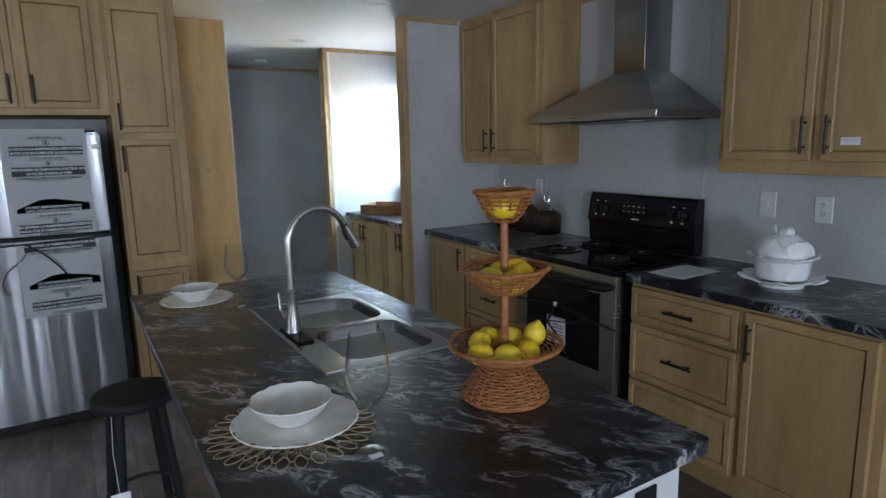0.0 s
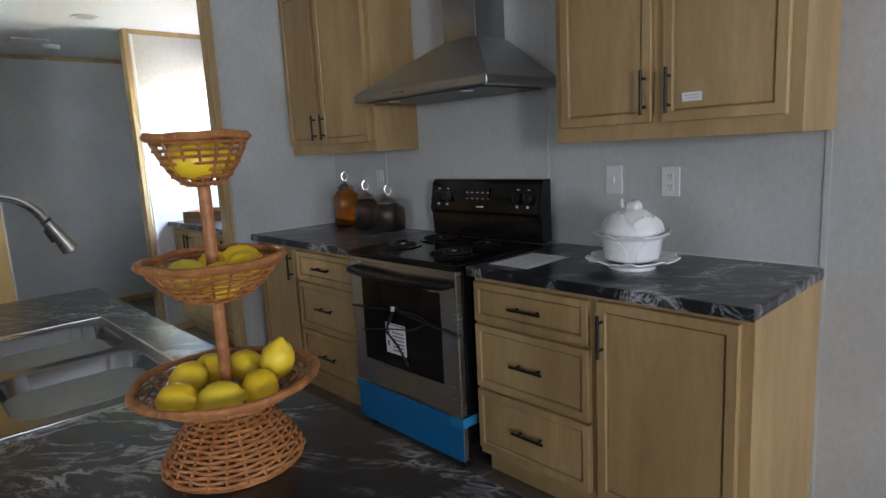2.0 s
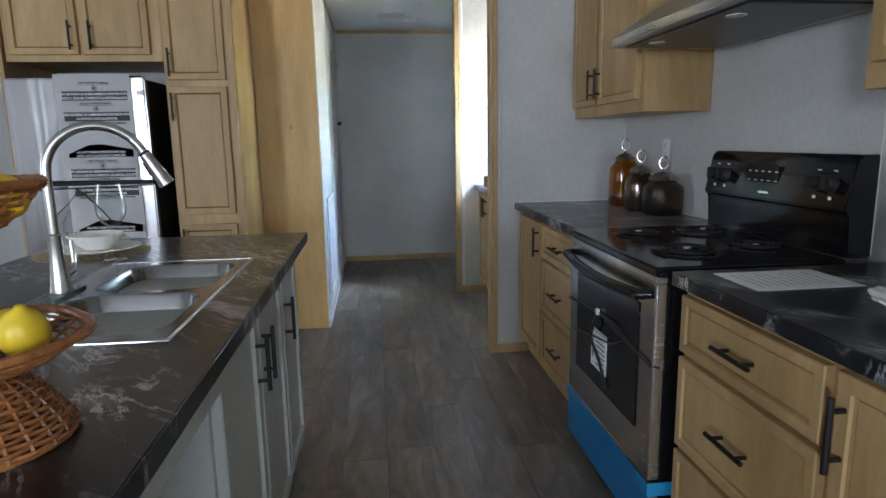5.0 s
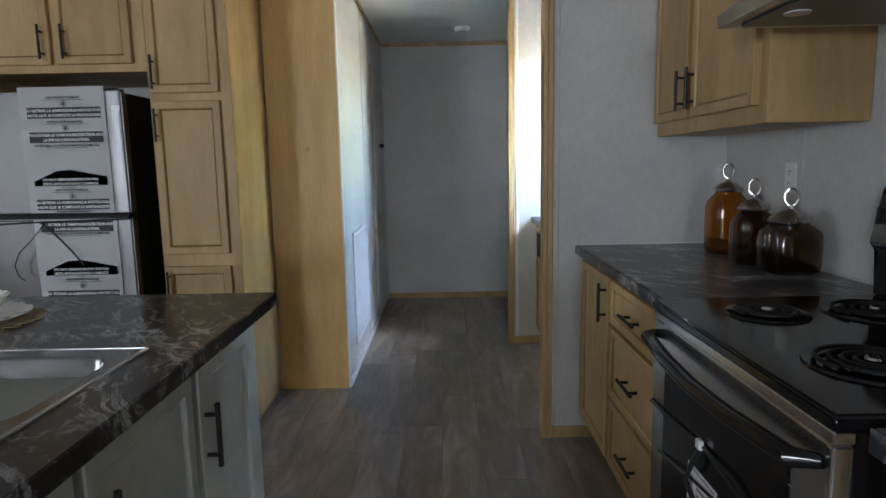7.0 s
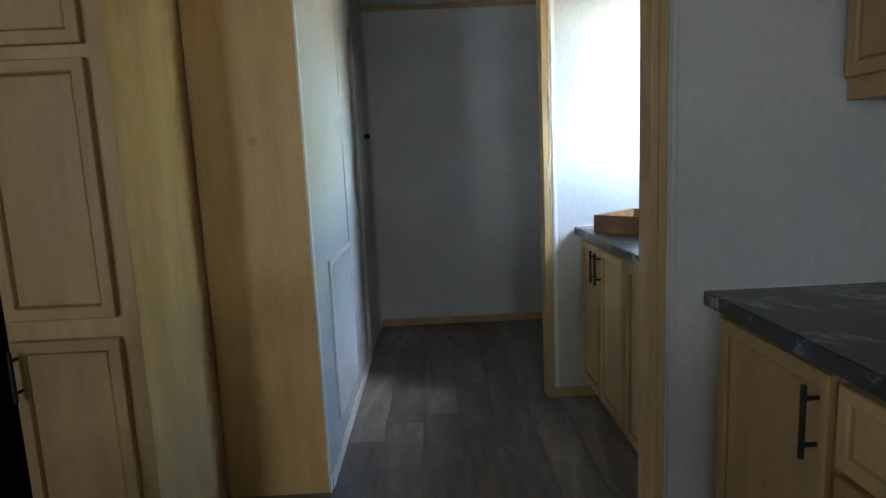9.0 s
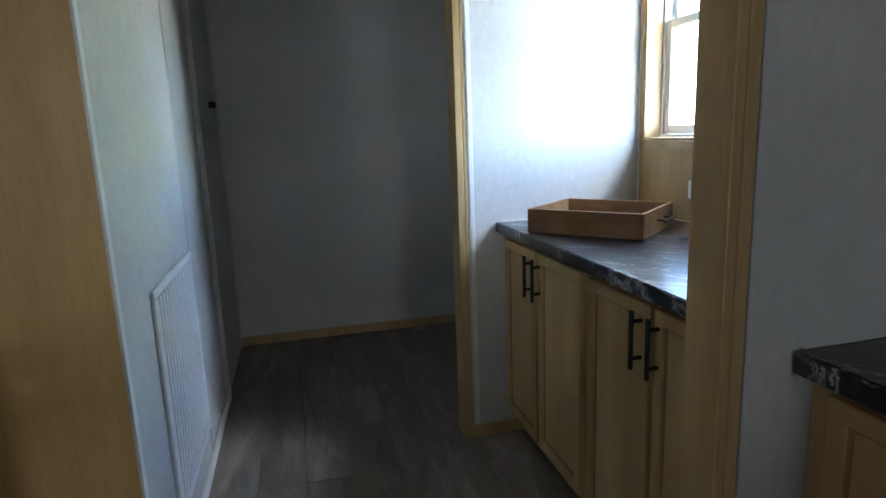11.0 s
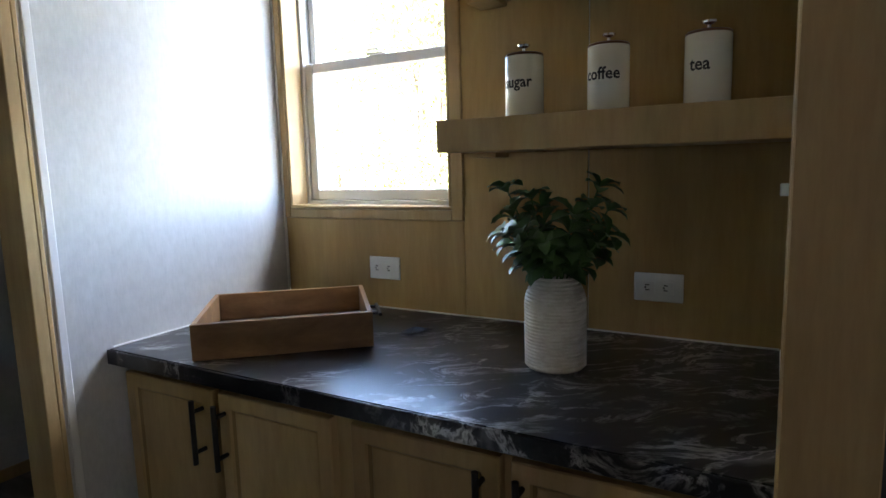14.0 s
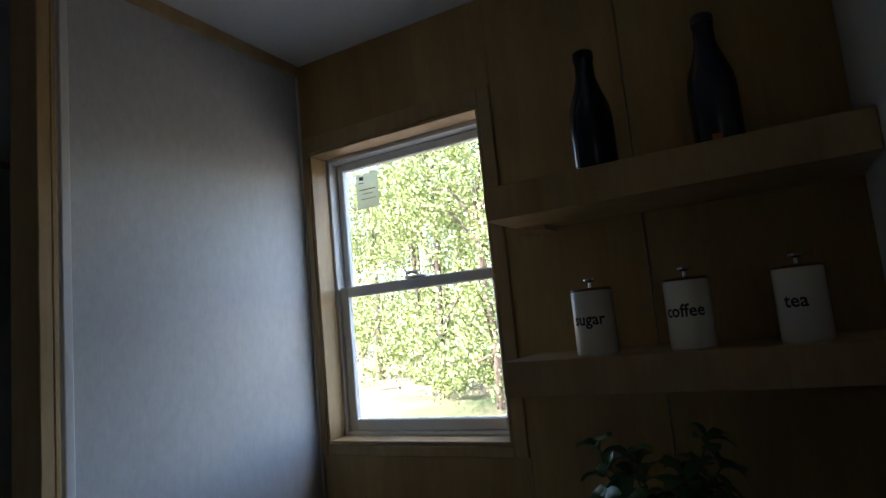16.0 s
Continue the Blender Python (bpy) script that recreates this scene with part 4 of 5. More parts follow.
def plate_thing(x, y, r, seed):
    t = thing("dinner_plate", (x, y, 0.919), "cream distressed stoneware dinner plate", "plate", "place settings")
    prof = [(r * 0.55, 0.0), (r * 0.6, 0.004), (r * 0.96, 0.013), (r, 0.015), (r * 0.985, 0.018), (r * 0.72, 0.012), (r * 0.58, 0.008), (0.0, 0.008)]
    part("glaze", wavy_lathe(prof, 72, (x, y, 0.9185), 0.0016, 9, seed), CERAMIC, t, "", True)
    rnd = random.Random(seed)
    for k in range(26):
        a = rnd.uniform(0, 6.283)
        s = rnd.uniform(0.004, 0.011)
        rr = r * rnd.uniform(0.965, 0.99)
        part("chip", tube([(x + rr * math.cos(a + d), y + rr * math.sin(a + d), 0.9365) for d in (-s / r, 0, s / r)], [0.0006, 0.0013, 0.0006], 5), CHIP, t)
    return t


def bowl_thing(x, y, r, seed):
    t = thing("bowl", (x, y, 0.928), "cream distressed stoneware bowl with a scalloped rim", "bowl", "place settings")
    prof = [(r * 0.5, 0), (r * 0.52, 0.005), (r * 0.78, 0.022), (r * 0.93, 0.042), (r, 0.05), (r * 0.985, 0.053), (r * 0.88, 0.045), (r * 0.7, 0.024), (r * 0.45, 0.01), (0, 0.009)]
    part("glaze", wavy_lathe(prof, 72, (x, y, 0.9275), 0.0022, 8, seed), CERAMIC, t, "", True)
    rnd = random.Random(seed + 5)
    for k in range(12):
        a = rnd.uniform(0, 6.283)
        part("chip", tube([(x + (r - 0.001) * math.cos(a + d), y + (r - 0.001) * math.sin(a + d), 0.9815) for d in (-0.06, 0, 0.06)], [0.0005, 0.0014, 0.0005], 5), CHIP, t)
    return t


def wine_glass(x, y, h):
    t = thing("wine_glass", (x, y, 0.9155), "clear stemmed wine glass", "glass", "place settings")
    prof = [(0.0, 0.0), (0.036, 0.0), (0.0365, 0.0015), (0.02, 0.004), (0.006, 0.01), (0.0042, 0.03), (0.0042, 0.09), (0.008, 0.105), (0.03, 0.125), (0.043, 0.15), (0.0455, 0.175), (0.041, 0.215), (0.0345, h),
            (0.0339, h), (0.0404, 0.215), (0.0449, 0.175), (0.0424, 0.151), (0.0294, 0.127), (0.008, 0.111), (0.0, 0.109)]
    o = part("glass", lathe(prof, 40, (x, y, 0.9155)), CLEAR, t, "", True)
    o.visible_shadow = False
    part("sticker", B(x - 0.012, y - 0.03, 0.9205, x + 0.014, y - 0.012, 0.9213, bevel=0), PAPER, t, "small white sticker on the foot")
    return t


for px, py, seed in ((0.728, 1.566, 1), (0.745, 2.872, 2)):
    placemat(px - 0.01, py - 0.01, 0.185)
    plate_thing(px, py, 0.142, seed)
    bowl_thing(px - 0.005, py + 0.01, 0.092, seed)
wine_glass(0.815, 1.352, 0.262)
wine_glass(0.874, 2.705, 0.25)

# three-tier wicker stand
WICKER = wood("wicker", (0.50, 0.22, 0.075), (0.27, 0.10, 0.03), (30, 30, 30), 0.4)
WX0, WY = 1.219, 1.428
st = thing("tiered_basket", (WX0, WY, 0.916), "three-tier honey-brown wicker basket stand", "basket")


def weave(z0, z1, radius, rows, stakes, parent, amp, r, name):
    """Woven rounds on upright stakes; radius is a function of height."""
    for k in range(rows):
        z = z0 + (z1 - z0) * (k + 0.5) / rows
        pts = [(WX0 + (radius(z) + amp * math.cos(stakes / 2 * a + (k % 2) * math.pi)) * math.cos(a), WY + (radius(z) + amp * math.cos(stakes / 2 * a + (k % 2) * math.pi)) * math.sin(a), z) for a in [2 * math.pi * i / (stakes * 3) for i in range(stakes * 3)]]
        part(name, tube(pts, r, 5, True), WICKER, parent, "", True)
    for i in range(stakes):
        a = 2 * math.pi * i / stakes
        pts = [(WX0 + radius(z) * math.cos(a), WY + radius(z) * math.sin(a), z) for z in [z0 + (z1 - z0) * j / 5 for j in range(6)]]
        part("stake", tube(pts, r * 0.95, 5), WICKER, parent)


def cane_rim(z, rad, parent, r, seed):
    """A thick cane round the edge with a thinner strand wound about it."""
    pts, wind = [], []
    for i in range(96):
        a = 2 * math.pi * i / 96
        w = 0.0012 * math.sin(3 * a + seed) + 0.0008 * math.sin(7 * a + 2 * seed)
        pts.append((WX0 + (rad + w) * math.cos(a), WY + (rad + w) * math.sin(a), z + w))
        b = a * 24
        wind.append((WX0 + (rad + w + r * 0.75 * math.cos(b)) * math.cos(a), WY + (rad + w + r * 0.75 * math.cos(b)) * math.sin(a), z + w + r * 0.75 * math.sin(b)))
    part("rim", tube(pts, r, 8, True), WICKER, parent, "", True)
    part("rim_strand", tube(wind, r * 0.45, 5, True), WICKER, parent, "", True)


foot = part("foot_ring", tube([(WX0 + 0.104 * math.cos(i * 0.2618), WY + 0.104 * math.sin(i * 0.2618), 0.9205) for i in range(24)], 0.005, 8, True), WICKER, st, "woven flared foot", True)
weave(0.922, 1.012, lambda z: 0.108 * math.sqrt(max(0.05, 1 - 0.93 * (max(0.0, z - 0.922) / 0.09) ** 1.05)), 15, 24, foot, 0.0022, 0.0033, "weft")
part("post", lathe([(0.0095, 1.005), (0.0095, 1.402), (0.0085, 1.407), (0, 1.407)], 12, (WX0, WY, 0)), WICKER, st, "cane post", True)
for zb, zr, r0, r1, rows in ((1.008, 1.052, 0.035, 0.137, 6), (1.178, 1.242, 0.022, 0.104, 7), (1.352, 1.424, 0.016, 0.069, 7)):
    rimo = part("basket_base", lathe([(r0, zb), (r0 + 0.003, zb + 0.003), (0, zb + 0.004)], 20, (WX0, WY, 0)), WICKER, st, "woven tray tier")
    f = lambda z, zb=zb, zr=zr, r0=r0, r1=r1: r0 + (r1 - r0) * max(0.0, (z - zb) / (zr - zb)) ** 0.52
    weave(zb + 0.001, zr - 0.004, f, rows, 22 if r1 > 0.1 else 16, rimo, 0.0022, 0.0024, "weft")
    cane_rim(zr, r1, rimo, 0.0062, zb * 9)

LEMON = mat("lemon_peel", (0.78, 0.56, 0.02), 0.38)
ln = N(LEMON, "TexNoise", Scale=90.0, Detail=2.0)
L(LEMON, coords(LEMON), ln.inputs["Vector"])
bump(LEMON, ln.outputs["Fac"], 0.3, 0.001)
lo_ = N(LEMON, "ObjectInfo")
L(LEMON, ramp(LEMON, lo_.outputs["Random"], ((0, (0.80, 0.60, 0.03)), (0.6, (0.86, 0.56, 0.015)), (1, (0.76, 0.62, 0.05)))), bsdf(LEMON).inputs["Base Color"])
lemon_prof = [(0.0, -0.042), (0.005, -0.040), (0.009, -0.036), (0.02, -0.028), (0.028, -0.014), (0.0305, 0.0), (0.028, 0.014), (0.02, 0.028), (0.009, 0.036), (0.006, 0.041), (0.0, 0.043)]
lm = bpy.data.meshes.new("lemon")
lb = lathe([(r * 0.92, z * 0.92) for r, z in lemon_prof], 20)
lb.to_mesh(lm)
lb.free()
lm.materials.append(LEMON)
lm.shade_smooth()
spots = [(-0.085, -0.01, 1.028, 80, 20), (-0.045, 0.05, 1.034, 70, 120), (-0.035, -0.055, 1.026, 85, 60), (0.03, -0.06, 1.026, 82, 150), (0.055, 0.04, 1.031, 75, 200), (0.085, -0.02, 1.049, 15, 30), (0.01, 0.085, 1.028, 85, 10),
         (-0.045, 0.0, 1.220, 85, 30), (0.035, -0.03, 1.223, 80, 110), (0.02, 0.045, 1.220, 85, 160), (-0.01, -0.05, 1.216, 85, 70), (0.06, 0.02, 1.226, 70, 240), (-0.02, -0.022, 1.394, 85, 228), (0.024, 0.012, 1.394, 85, 27), (-0.016, 0.026, 1.394, 85, 122)]
for dx_, dy_, z, tilt, turn in spots:
    o = new("lemon", lm)
    o.matrix_basis = pose(WX0 + dx_ * 0.94, WY + dy_ * 0.94, z + (0.014 if z < 1.1 else 0.0 if z < 1.3 else -0.004), tilt, 0, turn)
    tagged(o, "ripe yellow lemon lying in a wicker tier", "lemon", "lemons")

# stool
stool = thing("bar_stool", (0.472, 2.785, 0), "round black wooden bar stool beside the island", "stool")
part("seat", lathe([(0.0, 0.585), (0.12, 0.585), (0.147, 0.592), (0.15, 0.605), (0.148, 0.622), (0.14, 0.63), (0.0, 0.627)], 40, (0.472, 2.785, 0)), BLACK_MATTE, stool, "", True)
for k in range(4):
    a = radians(45 + 90 * k + 8)
    p0, p1 = (0.472 + 0.1 * math.cos(a), 2.785 + 0.1 * math.sin(a), 0.585), (0.472 + 0.165 * math.cos(a), 2.785 + 0.165 * math.sin(a), 0.0)
    part("leg", tube([p0, p1], [0.019, 0.016], 10), BLACK_MATTE, stool, "", True)
part("foot_ring", tube([(0.472 + 0.135 * math.cos(i * 0.2618), 2.785 + 0.135 * math.sin(i * 0.2618), 0.21) for i in range(24)], 0.0075, 8, True), BLACK, stool, "black metal foot ring", True)
st_tag = thing("paper_tag", (0.387, 2.665, 0.2), "white paper tag hanging under the stool", "tag")
part("card", B(0.352, 2.645, 0.20, 0.417, 2.647, 0.30, bevel=0), PAPER, st_tag)
part("string", tube([(0.382, 2.647, 0.30), (0.377, 2.675, 0.45), (0.387, 2.705, 0.585)], 0.0012, 5), WHITE_PLASTIC, st_tag)

# ---- things on the range side ----
tur = thing("soup_tureen", (2.862, 1.648, 0.916), "white cabbage-leaf ceramic tureen with lid on a saucer", "tureen")
T = (2.862, 1.648, 0.9155)
part("saucer", wavy_lathe([(0.085, 0.0), (0.087, 0.012), (0.1, 0.016), (0.145, 0.032), (0.166, 0.038), (0.163, 0.042), (0.14, 0.037), (0.09, 0.022), (0.0, 0.02)], 96, T, 0.008, 9, 1.0, 3), WHITE_CERAMIC, tur, "leaf-edged saucer", True)
part("bowl", wavy_lathe([(0.068, 0.022), (0.092, 0.034), (0.102, 0.06), (0.105, 0.09), (0.109, 0.112), (0.136, 0.130), (0.135, 0.134), (0.101, 0.122), (0.0, 0.116)], 96, T, 0.009, 7, 0.4, 5), WHITE_CERAMIC, tur, "", True)
lid = part("lid", wavy_lathe([(0.099, 0.123), (0.1, 0.140), (0.093, 0.168), (0.076, 0.194), (0.052, 0.213), (0.026, 0.224), (0.0, 0.226)], 80, T, 0.002, 5, 2.0, 1.2), WHITE_CERAMIC, tur, "domed leafy lid", True)


def leaf_shell(a0, span, z0, z1, r_of, lift, seed):
    """A raised leaf lying over a round body between two heights."""
    bm = bmesh.new()
    n, m = 18, 10
    g = []
    for j in range(m + 1):
        v = j / m
        row = []
        for i in range(n + 1):
            u = i / n * 2 - 1
            width = span * math.sqrt(max(0.02, 1 - (v * 1.02 - 0.12) ** 2 * 0.95))
            a = a0 + u * width * 0.5
            edge = max(abs(u), v) ** 6
            z = z0 + (z1 - z0) * v + 0.004 * math.sin(u * 9 + seed) * edge
            rr = r_of(z) + lift * (0.5 + edge) + 0.002 * math.sin(u * 14 + seed) * edge
            row.append(bm.verts.new((T[0] + rr * math.cos(a), T[1] + rr * math.sin(a), T[2] + z)))
        g.append(row)
    for j in range(m):
        for i in range(n):
            bm.faces.new((g[j][i], g[j][i + 1], g[j + 1][i + 1], g[j + 1][i]))
    bmesh.ops.recalc_face_normals(bm, faces=bm.faces)
    bmesh.ops.solidify(bm, geom=bm.faces[:], thickness=0.003)
    return bm


def lid_r(z):
    return 0.1 * math.sqrt(max(0.0, 1 - ((z - 0.13) / 0.098) ** 2))


for k, (a0, sp, z0, z1) in enumerate(((252, 95, 0.132, 0.196), (165, 105, 0.134, 0.205), (35, 130, 0.134, 0.2))):
    part("leaf", leaf_shell(radians(a0), radians(sp), z0, z1, lid_r, 0.006 + 0.003 * (k % 2), k), WHITE_CERAMIC, lid, "", True)
part("leaf_knob", wavy_lathe([(0.03, 0.216), (0.032, 0.228), (0.028, 0.240), (0.019, 0.248), (0.008, 0.252), (0.0, 0.252)], 40, (T[0], T[1] - 0.008, T[2]), 0.008, 2, 0.5, 2), WHITE_CERAMIC, lid, "curled leaf knob", True)
part("leaf_tip", tube([(T[0] - 0.004, T[1] + 0.026, T[2] + 0.216), (T[0] - 0.006, T[1] + 0.035, T[2] + 0.238), (T[0] - 0.004, T[1] + 0.039, T[2] + 0.256)], [0.014, 0.010, 0.002], 10), WHITE_CERAMIC, lid, "", True)
for k, a0 in enumerate((268, 150, 30)):
    part("bowl_leaf", leaf_shell(radians(a0), radians(100), 0.04, 0.118, lambda z: 0.0945 + 0.13 * (z - 0.04), 0.004, k + 3), WHITE_CERAMIC, tur, "", True)

sheet = thing("paper_sheet", (2.77, 2.05, 0.916), "white printed paper sheet lying on the counter", "paper")
part("page", B(2.628, 1.956, 0.9157, 2.91, 2.150, 0.9166, bevel=0), PAPER, sheet)
part("printed_lines", B(*[(2.66 + 0.022 * i, 1.985, 0.9167, 2.665 + 0.022 * i, 2.12 - 0.03 * (i % 3 == 2), 0.9170) for i in range(10)], bevel=0), mat("faint_print", (0.5, 0.5, 0.51), 0.7), sheet)


def amber(name, color):
    m = mat(name, color, 0.04)
    bsdf(m).inputs["Transmission Weight"].default_value = 1.0
    bsdf(m).inputs["IOR"].default_value = 1.45
    return m


AMBER, SMOKE = amber("amber_glass", (0.78, 0.42, 0.05)), amber("smoked_glass", (0.4, 0.28, 0.14))
PEWTER = steel("pewter", 0.28, (0.5, 0.48, 0.46), (60, 60, 60))


def jar(x, y, r, h, glass, label, seed):
    t = thing("lidded_jar", (x, y, 0.9155), label, "jar", "lidded jars")
    z0 = 0.9155
    prof = [(0.0, 0.0), (r * 0.82, 0.0), (r * 0.95, 0.008), (r, 0.03), (r, h * 0.72), (r * 0.95, h * 0.83), (r * 0.72, h * 0.94), (r * 0.62, h * 0.97), (r * 0.62, h), (r * 0.58, h), (r * 0.58, h * 0.97), (r * 0.9, h * 0.82), (r * 0.95, h * 0.7), (r * 0.95, 0.03), (r * 0.85, 0.01), (0.0, 0.009)]
    bm = lathe(prof, 48, (x, y, z0))
    for v in bm.verts:
        a = math.atan2(v.co.y - y, v.co.x - x)
        k = 1 + 0.014 * math.cos(a * 16) * (1 if v.co.z - z0 < h * 0.85 else 0)
        q = 1 + 0.05 * math.cos(4 * a) * (1 if v.co.z - z0 < h * 0.85 else 0)
        v.co.x, v.co.y = x + (v.co.x - x) * k / q, y + (v.co.y - y) * k / q
    part("glass_body", bm, glass, t, "ribbed glass body", True)
    lid_ = part("lid", lathe([(0.0, h + 0.001), (r * 0.70, h + 0.001), (r * 0.74, h + 0.006), (r * 0.62, h + 0.018), (r * 0.4, h + 0.034), (r * 0.15, h + 0.04), (0.008, h + 0.046), (0.008, h + 0.056), (0, h + 0.056)], 40, (x, y, z0)), PEWTER, t, "beaded pewter lid", True)
    zr = z0 + h + 0.056 + 0.026
    part("ring_handle", tube([(x + 0.017 * math.sin(k * 0.3142), y - 0.010 * math.sin(k * 0.3142), zr + 0.028 * math.cos(k * 0.3142)) for k in range(20)], 0.0045, 8, True), NICKEL, lid_, "bright ring finial", True)
    for k in range(24):
        a = k * 0.2618
        part("bead", lathe([(0.0, -0.003), (0.003, 0), (0.0, 0.003)], 6, (x + r * 0.665 * math.cos(a), y + r * 0.665 * math.sin(a), z0 + h + 0.016)), PEWTER, lid_)
    return t


jar(3.078, 3.80, 0.08, 0.243, AMBER, "tall amber glass jar with a pewter ring lid", 1)
jar(3.053, 3.545, 0.074, 0.19, SMOKE, "dark brown glass jar with a pewter ring lid", 2)
jar(3.082, 3.365, 0.092, 0.163, SMOKE, "squat brown glass jar with a pewter ring lid", 3)


def wall_plate(name, cx, y0, y1, z0, z1, label, kind):
    """An outlet or switch plate on a wall that faces -x."""
    t = thing(name, (cx, (y0 + y1) / 2, z0), label, "outlet" if kind != "switch" else "light switch")
    p = part("plate", B(cx - 0.006, y0, z0, cx - 0.0005, y1, z1, bevel=0.002), WHITE_PLASTIC, t)
    my, mz = (y0 + y1) / 2, (z0 + z1) / 2
    if kind == "switch":
        part("toggle", B(cx - 0.014, my - 0.004, mz - 0.012, cx - 0.006, my + 0.004, mz + 0.014, bevel=0.002), WHITE_PLASTIC, p)
    for s in (-1, 1) if kind != "switch" else ():
        oy, oz = (my, mz + s * 0.021) if kind == "tall" else (my + s * 0.021, mz)
        f = part("socket", B(cx - 0.0085, oy - 0.014, oz - 0.015, cx - 0.0058, oy + 0.014, oz + 0.015, bevel=0.002), WHITE_PLASTIC, p)
        slots = ((-0.006, 0.004), (0.006, 0.004)) if kind == "tall" else ((0.004, 0.006), (0.004, -0.006))
        for a, b in slots:
            w, hh = (0.0012, 0.0045) if kind == "tall" else (0.0045, 0.0012)
            part("slot", B(cx - 0.0092, oy + a - w, oz + b - hh, cx - 0.0086, oy + a + w, oz + b + hh, bevel=0), BLACK_MATTE, f)
        gy, gz = (0, -0.008) if kind == "tall" else (-0.008 * -1, 0)
        part("ground_slot", B(cx - 0.0092, oy + gy - 0.002, oz + gz - 0.002, cx - 0.0086, oy + gy + 0.002, oz + gz + 0.002, bevel=0), BLACK_MATTE, f)
    return t


wall_plate("wall_switch", WX, 1.88, 1.958, 1.153, 1.275, "white toggle switch plate on the grey wall", "switch")
wall_plate("wall_outlet", WX, 1.625, 1.702, 1.149, 1.267, "white duplex outlet on the grey wall", "tall")
wall_plate("wall_outlet", WX, 3.545, 3.615, 1.16, 1.27, "white outlet plate above the jars", "tall")
lab = thing("price_label", (2.838, 1.426, 1.50), "small white label stuck on the cabinet door", "label")
part("label", B(2.8445, 1.392, 1.499, 2.847, 1.458, 1.528, bevel=0), PAPER, lab)
part("printed_bars", B((2.8437, 1.40, 1.517, 2.8443, 1.45, 1.520), (2.8437, 1.40, 1.509, 2.8443, 1.445, 1.511), bevel=0), mat("pale_print", (0.55, 0.55, 0.56), 0.7), lab)

# ---- ceiling fixtures and hall ----
for x, y in ((2.09, 5.33), (2.09, 3.83)):
    t = thing("recessed_light", (x, y, CZ), "unlit white recessed ceiling light", "ceiling light", "recessed lights")
    part("trim_ring", lathe([(0.085, -0.0005), (0.085, -0.006), (0.078, -0.009), (0.06, -0.006), (0.058, -0.0005)], 36, (x, y, CZ)), VINYL, t, "", True)
    part("lens", lathe([(0.057, -0.001), (0.057, -0.004), (0.0, -0.005)], 32, (x, y, CZ)), WALL, t, "dull frosted lens", True)
v = thing("ceiling_vent", (1.93, 6.38, CZ), "white louvred ceiling air vent", "vent")
part("frame", B((1.80, 6.30, CZ - 0.008, 2.06, 6.318, CZ - 0.0005), (1.80, 6.462, CZ - 0.008, 2.06, 6.48, CZ - 0.0005), (1.80, 6.3185, CZ - 0.008, 1.818, 6.4615, CZ - 0.0005), (2.042, 6.3185, CZ - 0.008, 2.06, 6.4615, CZ - 0.0005), bevel=0.002), VINYL, v)
part("backing", B(1.819, 6.319, CZ - 0.002, 2.041, 6.461, CZ - 0.0006, bevel=0), BLACK_MATTE, v)
for i in range(7):
    part("slat", B(1.819, 6.327 + 0.019 * i, CZ - 0.0075, 2.041, 6.337 + 0.019 * i, CZ - 0.003, bevel=0.001), VINYL, v)
sm = thing("smoke_detector", (2.12, 6.56, CZ), "round white smoke detector on the ceiling", "smoke detector")
part("body", lathe([(0.065, -0.0005), (0.065, -0.02), (0.055, -0.034), (0.0, -0.036)], 32, (2.12, 6.56, CZ)), VINYL, sm, "", True)
gr = thing("return_air_grille", (1.376, 5.39, 0.17), "white slatted return air grille low on the hall wall", "vent")
part("frame", B((1.3755, 5.075, 0.17, 1.388, 5.70, 0.198), (1.3755, 5.075, 0.852, 1.388, 5.70, 0.88), (1.3755, 5.075, 0.1985, 1.388, 5.10, 0.8515), (1.3755, 5.675, 0.1985, 1.388, 5.70, 0.8515), bevel=0.003), END_WHITE, gr)
part("backing", B(1.3757, 5.1005, 0.199, 1.377, 5.6745, 0.851, bevel=0), WALL, gr)
for i in range(14):
    part("slat", B(1.3775, 5.105 + 0.0408 * i, 0.20, 1.386, 5.130 + 0.0408 * i, 0.85, bevel=0.002), END_WHITE, gr)
hd = thing("door_1", (1.376, 6.70, 0), "grey flush hall closet door with pale casing", "door", kind="structure")
part("casing", B((1.3755, 6.275, 0, 1.392, 6.325, 2.08), (1.3755, 7.075, 0, 1.392, 7.125, 2.08), (1.3755, 6.3255, 2.035, 1.392, 7.0745, 2.08), bevel=0.003), WALL, hd, "grey casing")
part("leaf", B(1.3757, 6.33, 0.01, 1.383, 7.07, 2.03, bevel=0.002), WALL, hd)
part("casing_bead", B((1.3925, 6.29, 0.02, 1.396, 6.30, 2.06), bevel=0.001), VINYL, hd)
for z in (0.25, 1.05, 1.85):
    part("hinge", tube([(1.387, 6.332, z - 0.045), (1.387, 6.332, z + 0.045)], 0.006, 8), STEEL, hd)
part("knob", lathe([(0.0, -0.02), (0.018, -0.015), (0.02, 0), (0.018, 0.015), (0, 0.02)], 14, (1.405, 6.74, 1.46)), BLACK, hd, "small black knob", True)


# ---- coffee nook ----
for z0, z1 in ((1.367, 1.440), (1.743, 1.817)):
    s = thing("floating_shelf", (3.06, 4.53, z0), "thick maple box shelf running beside the window", "shelf", "nook shelves")
    part("box", B(2.94, 4.1635, z0, 3.1855, 4.877, z1, bevel=0.0015), WOOD, s)
    part("cleat", B(3.10, 4.80, z0 - 0.012, 3.185, 4.875, z0 - 0.0005, bevel=0.001), WOOD, s)

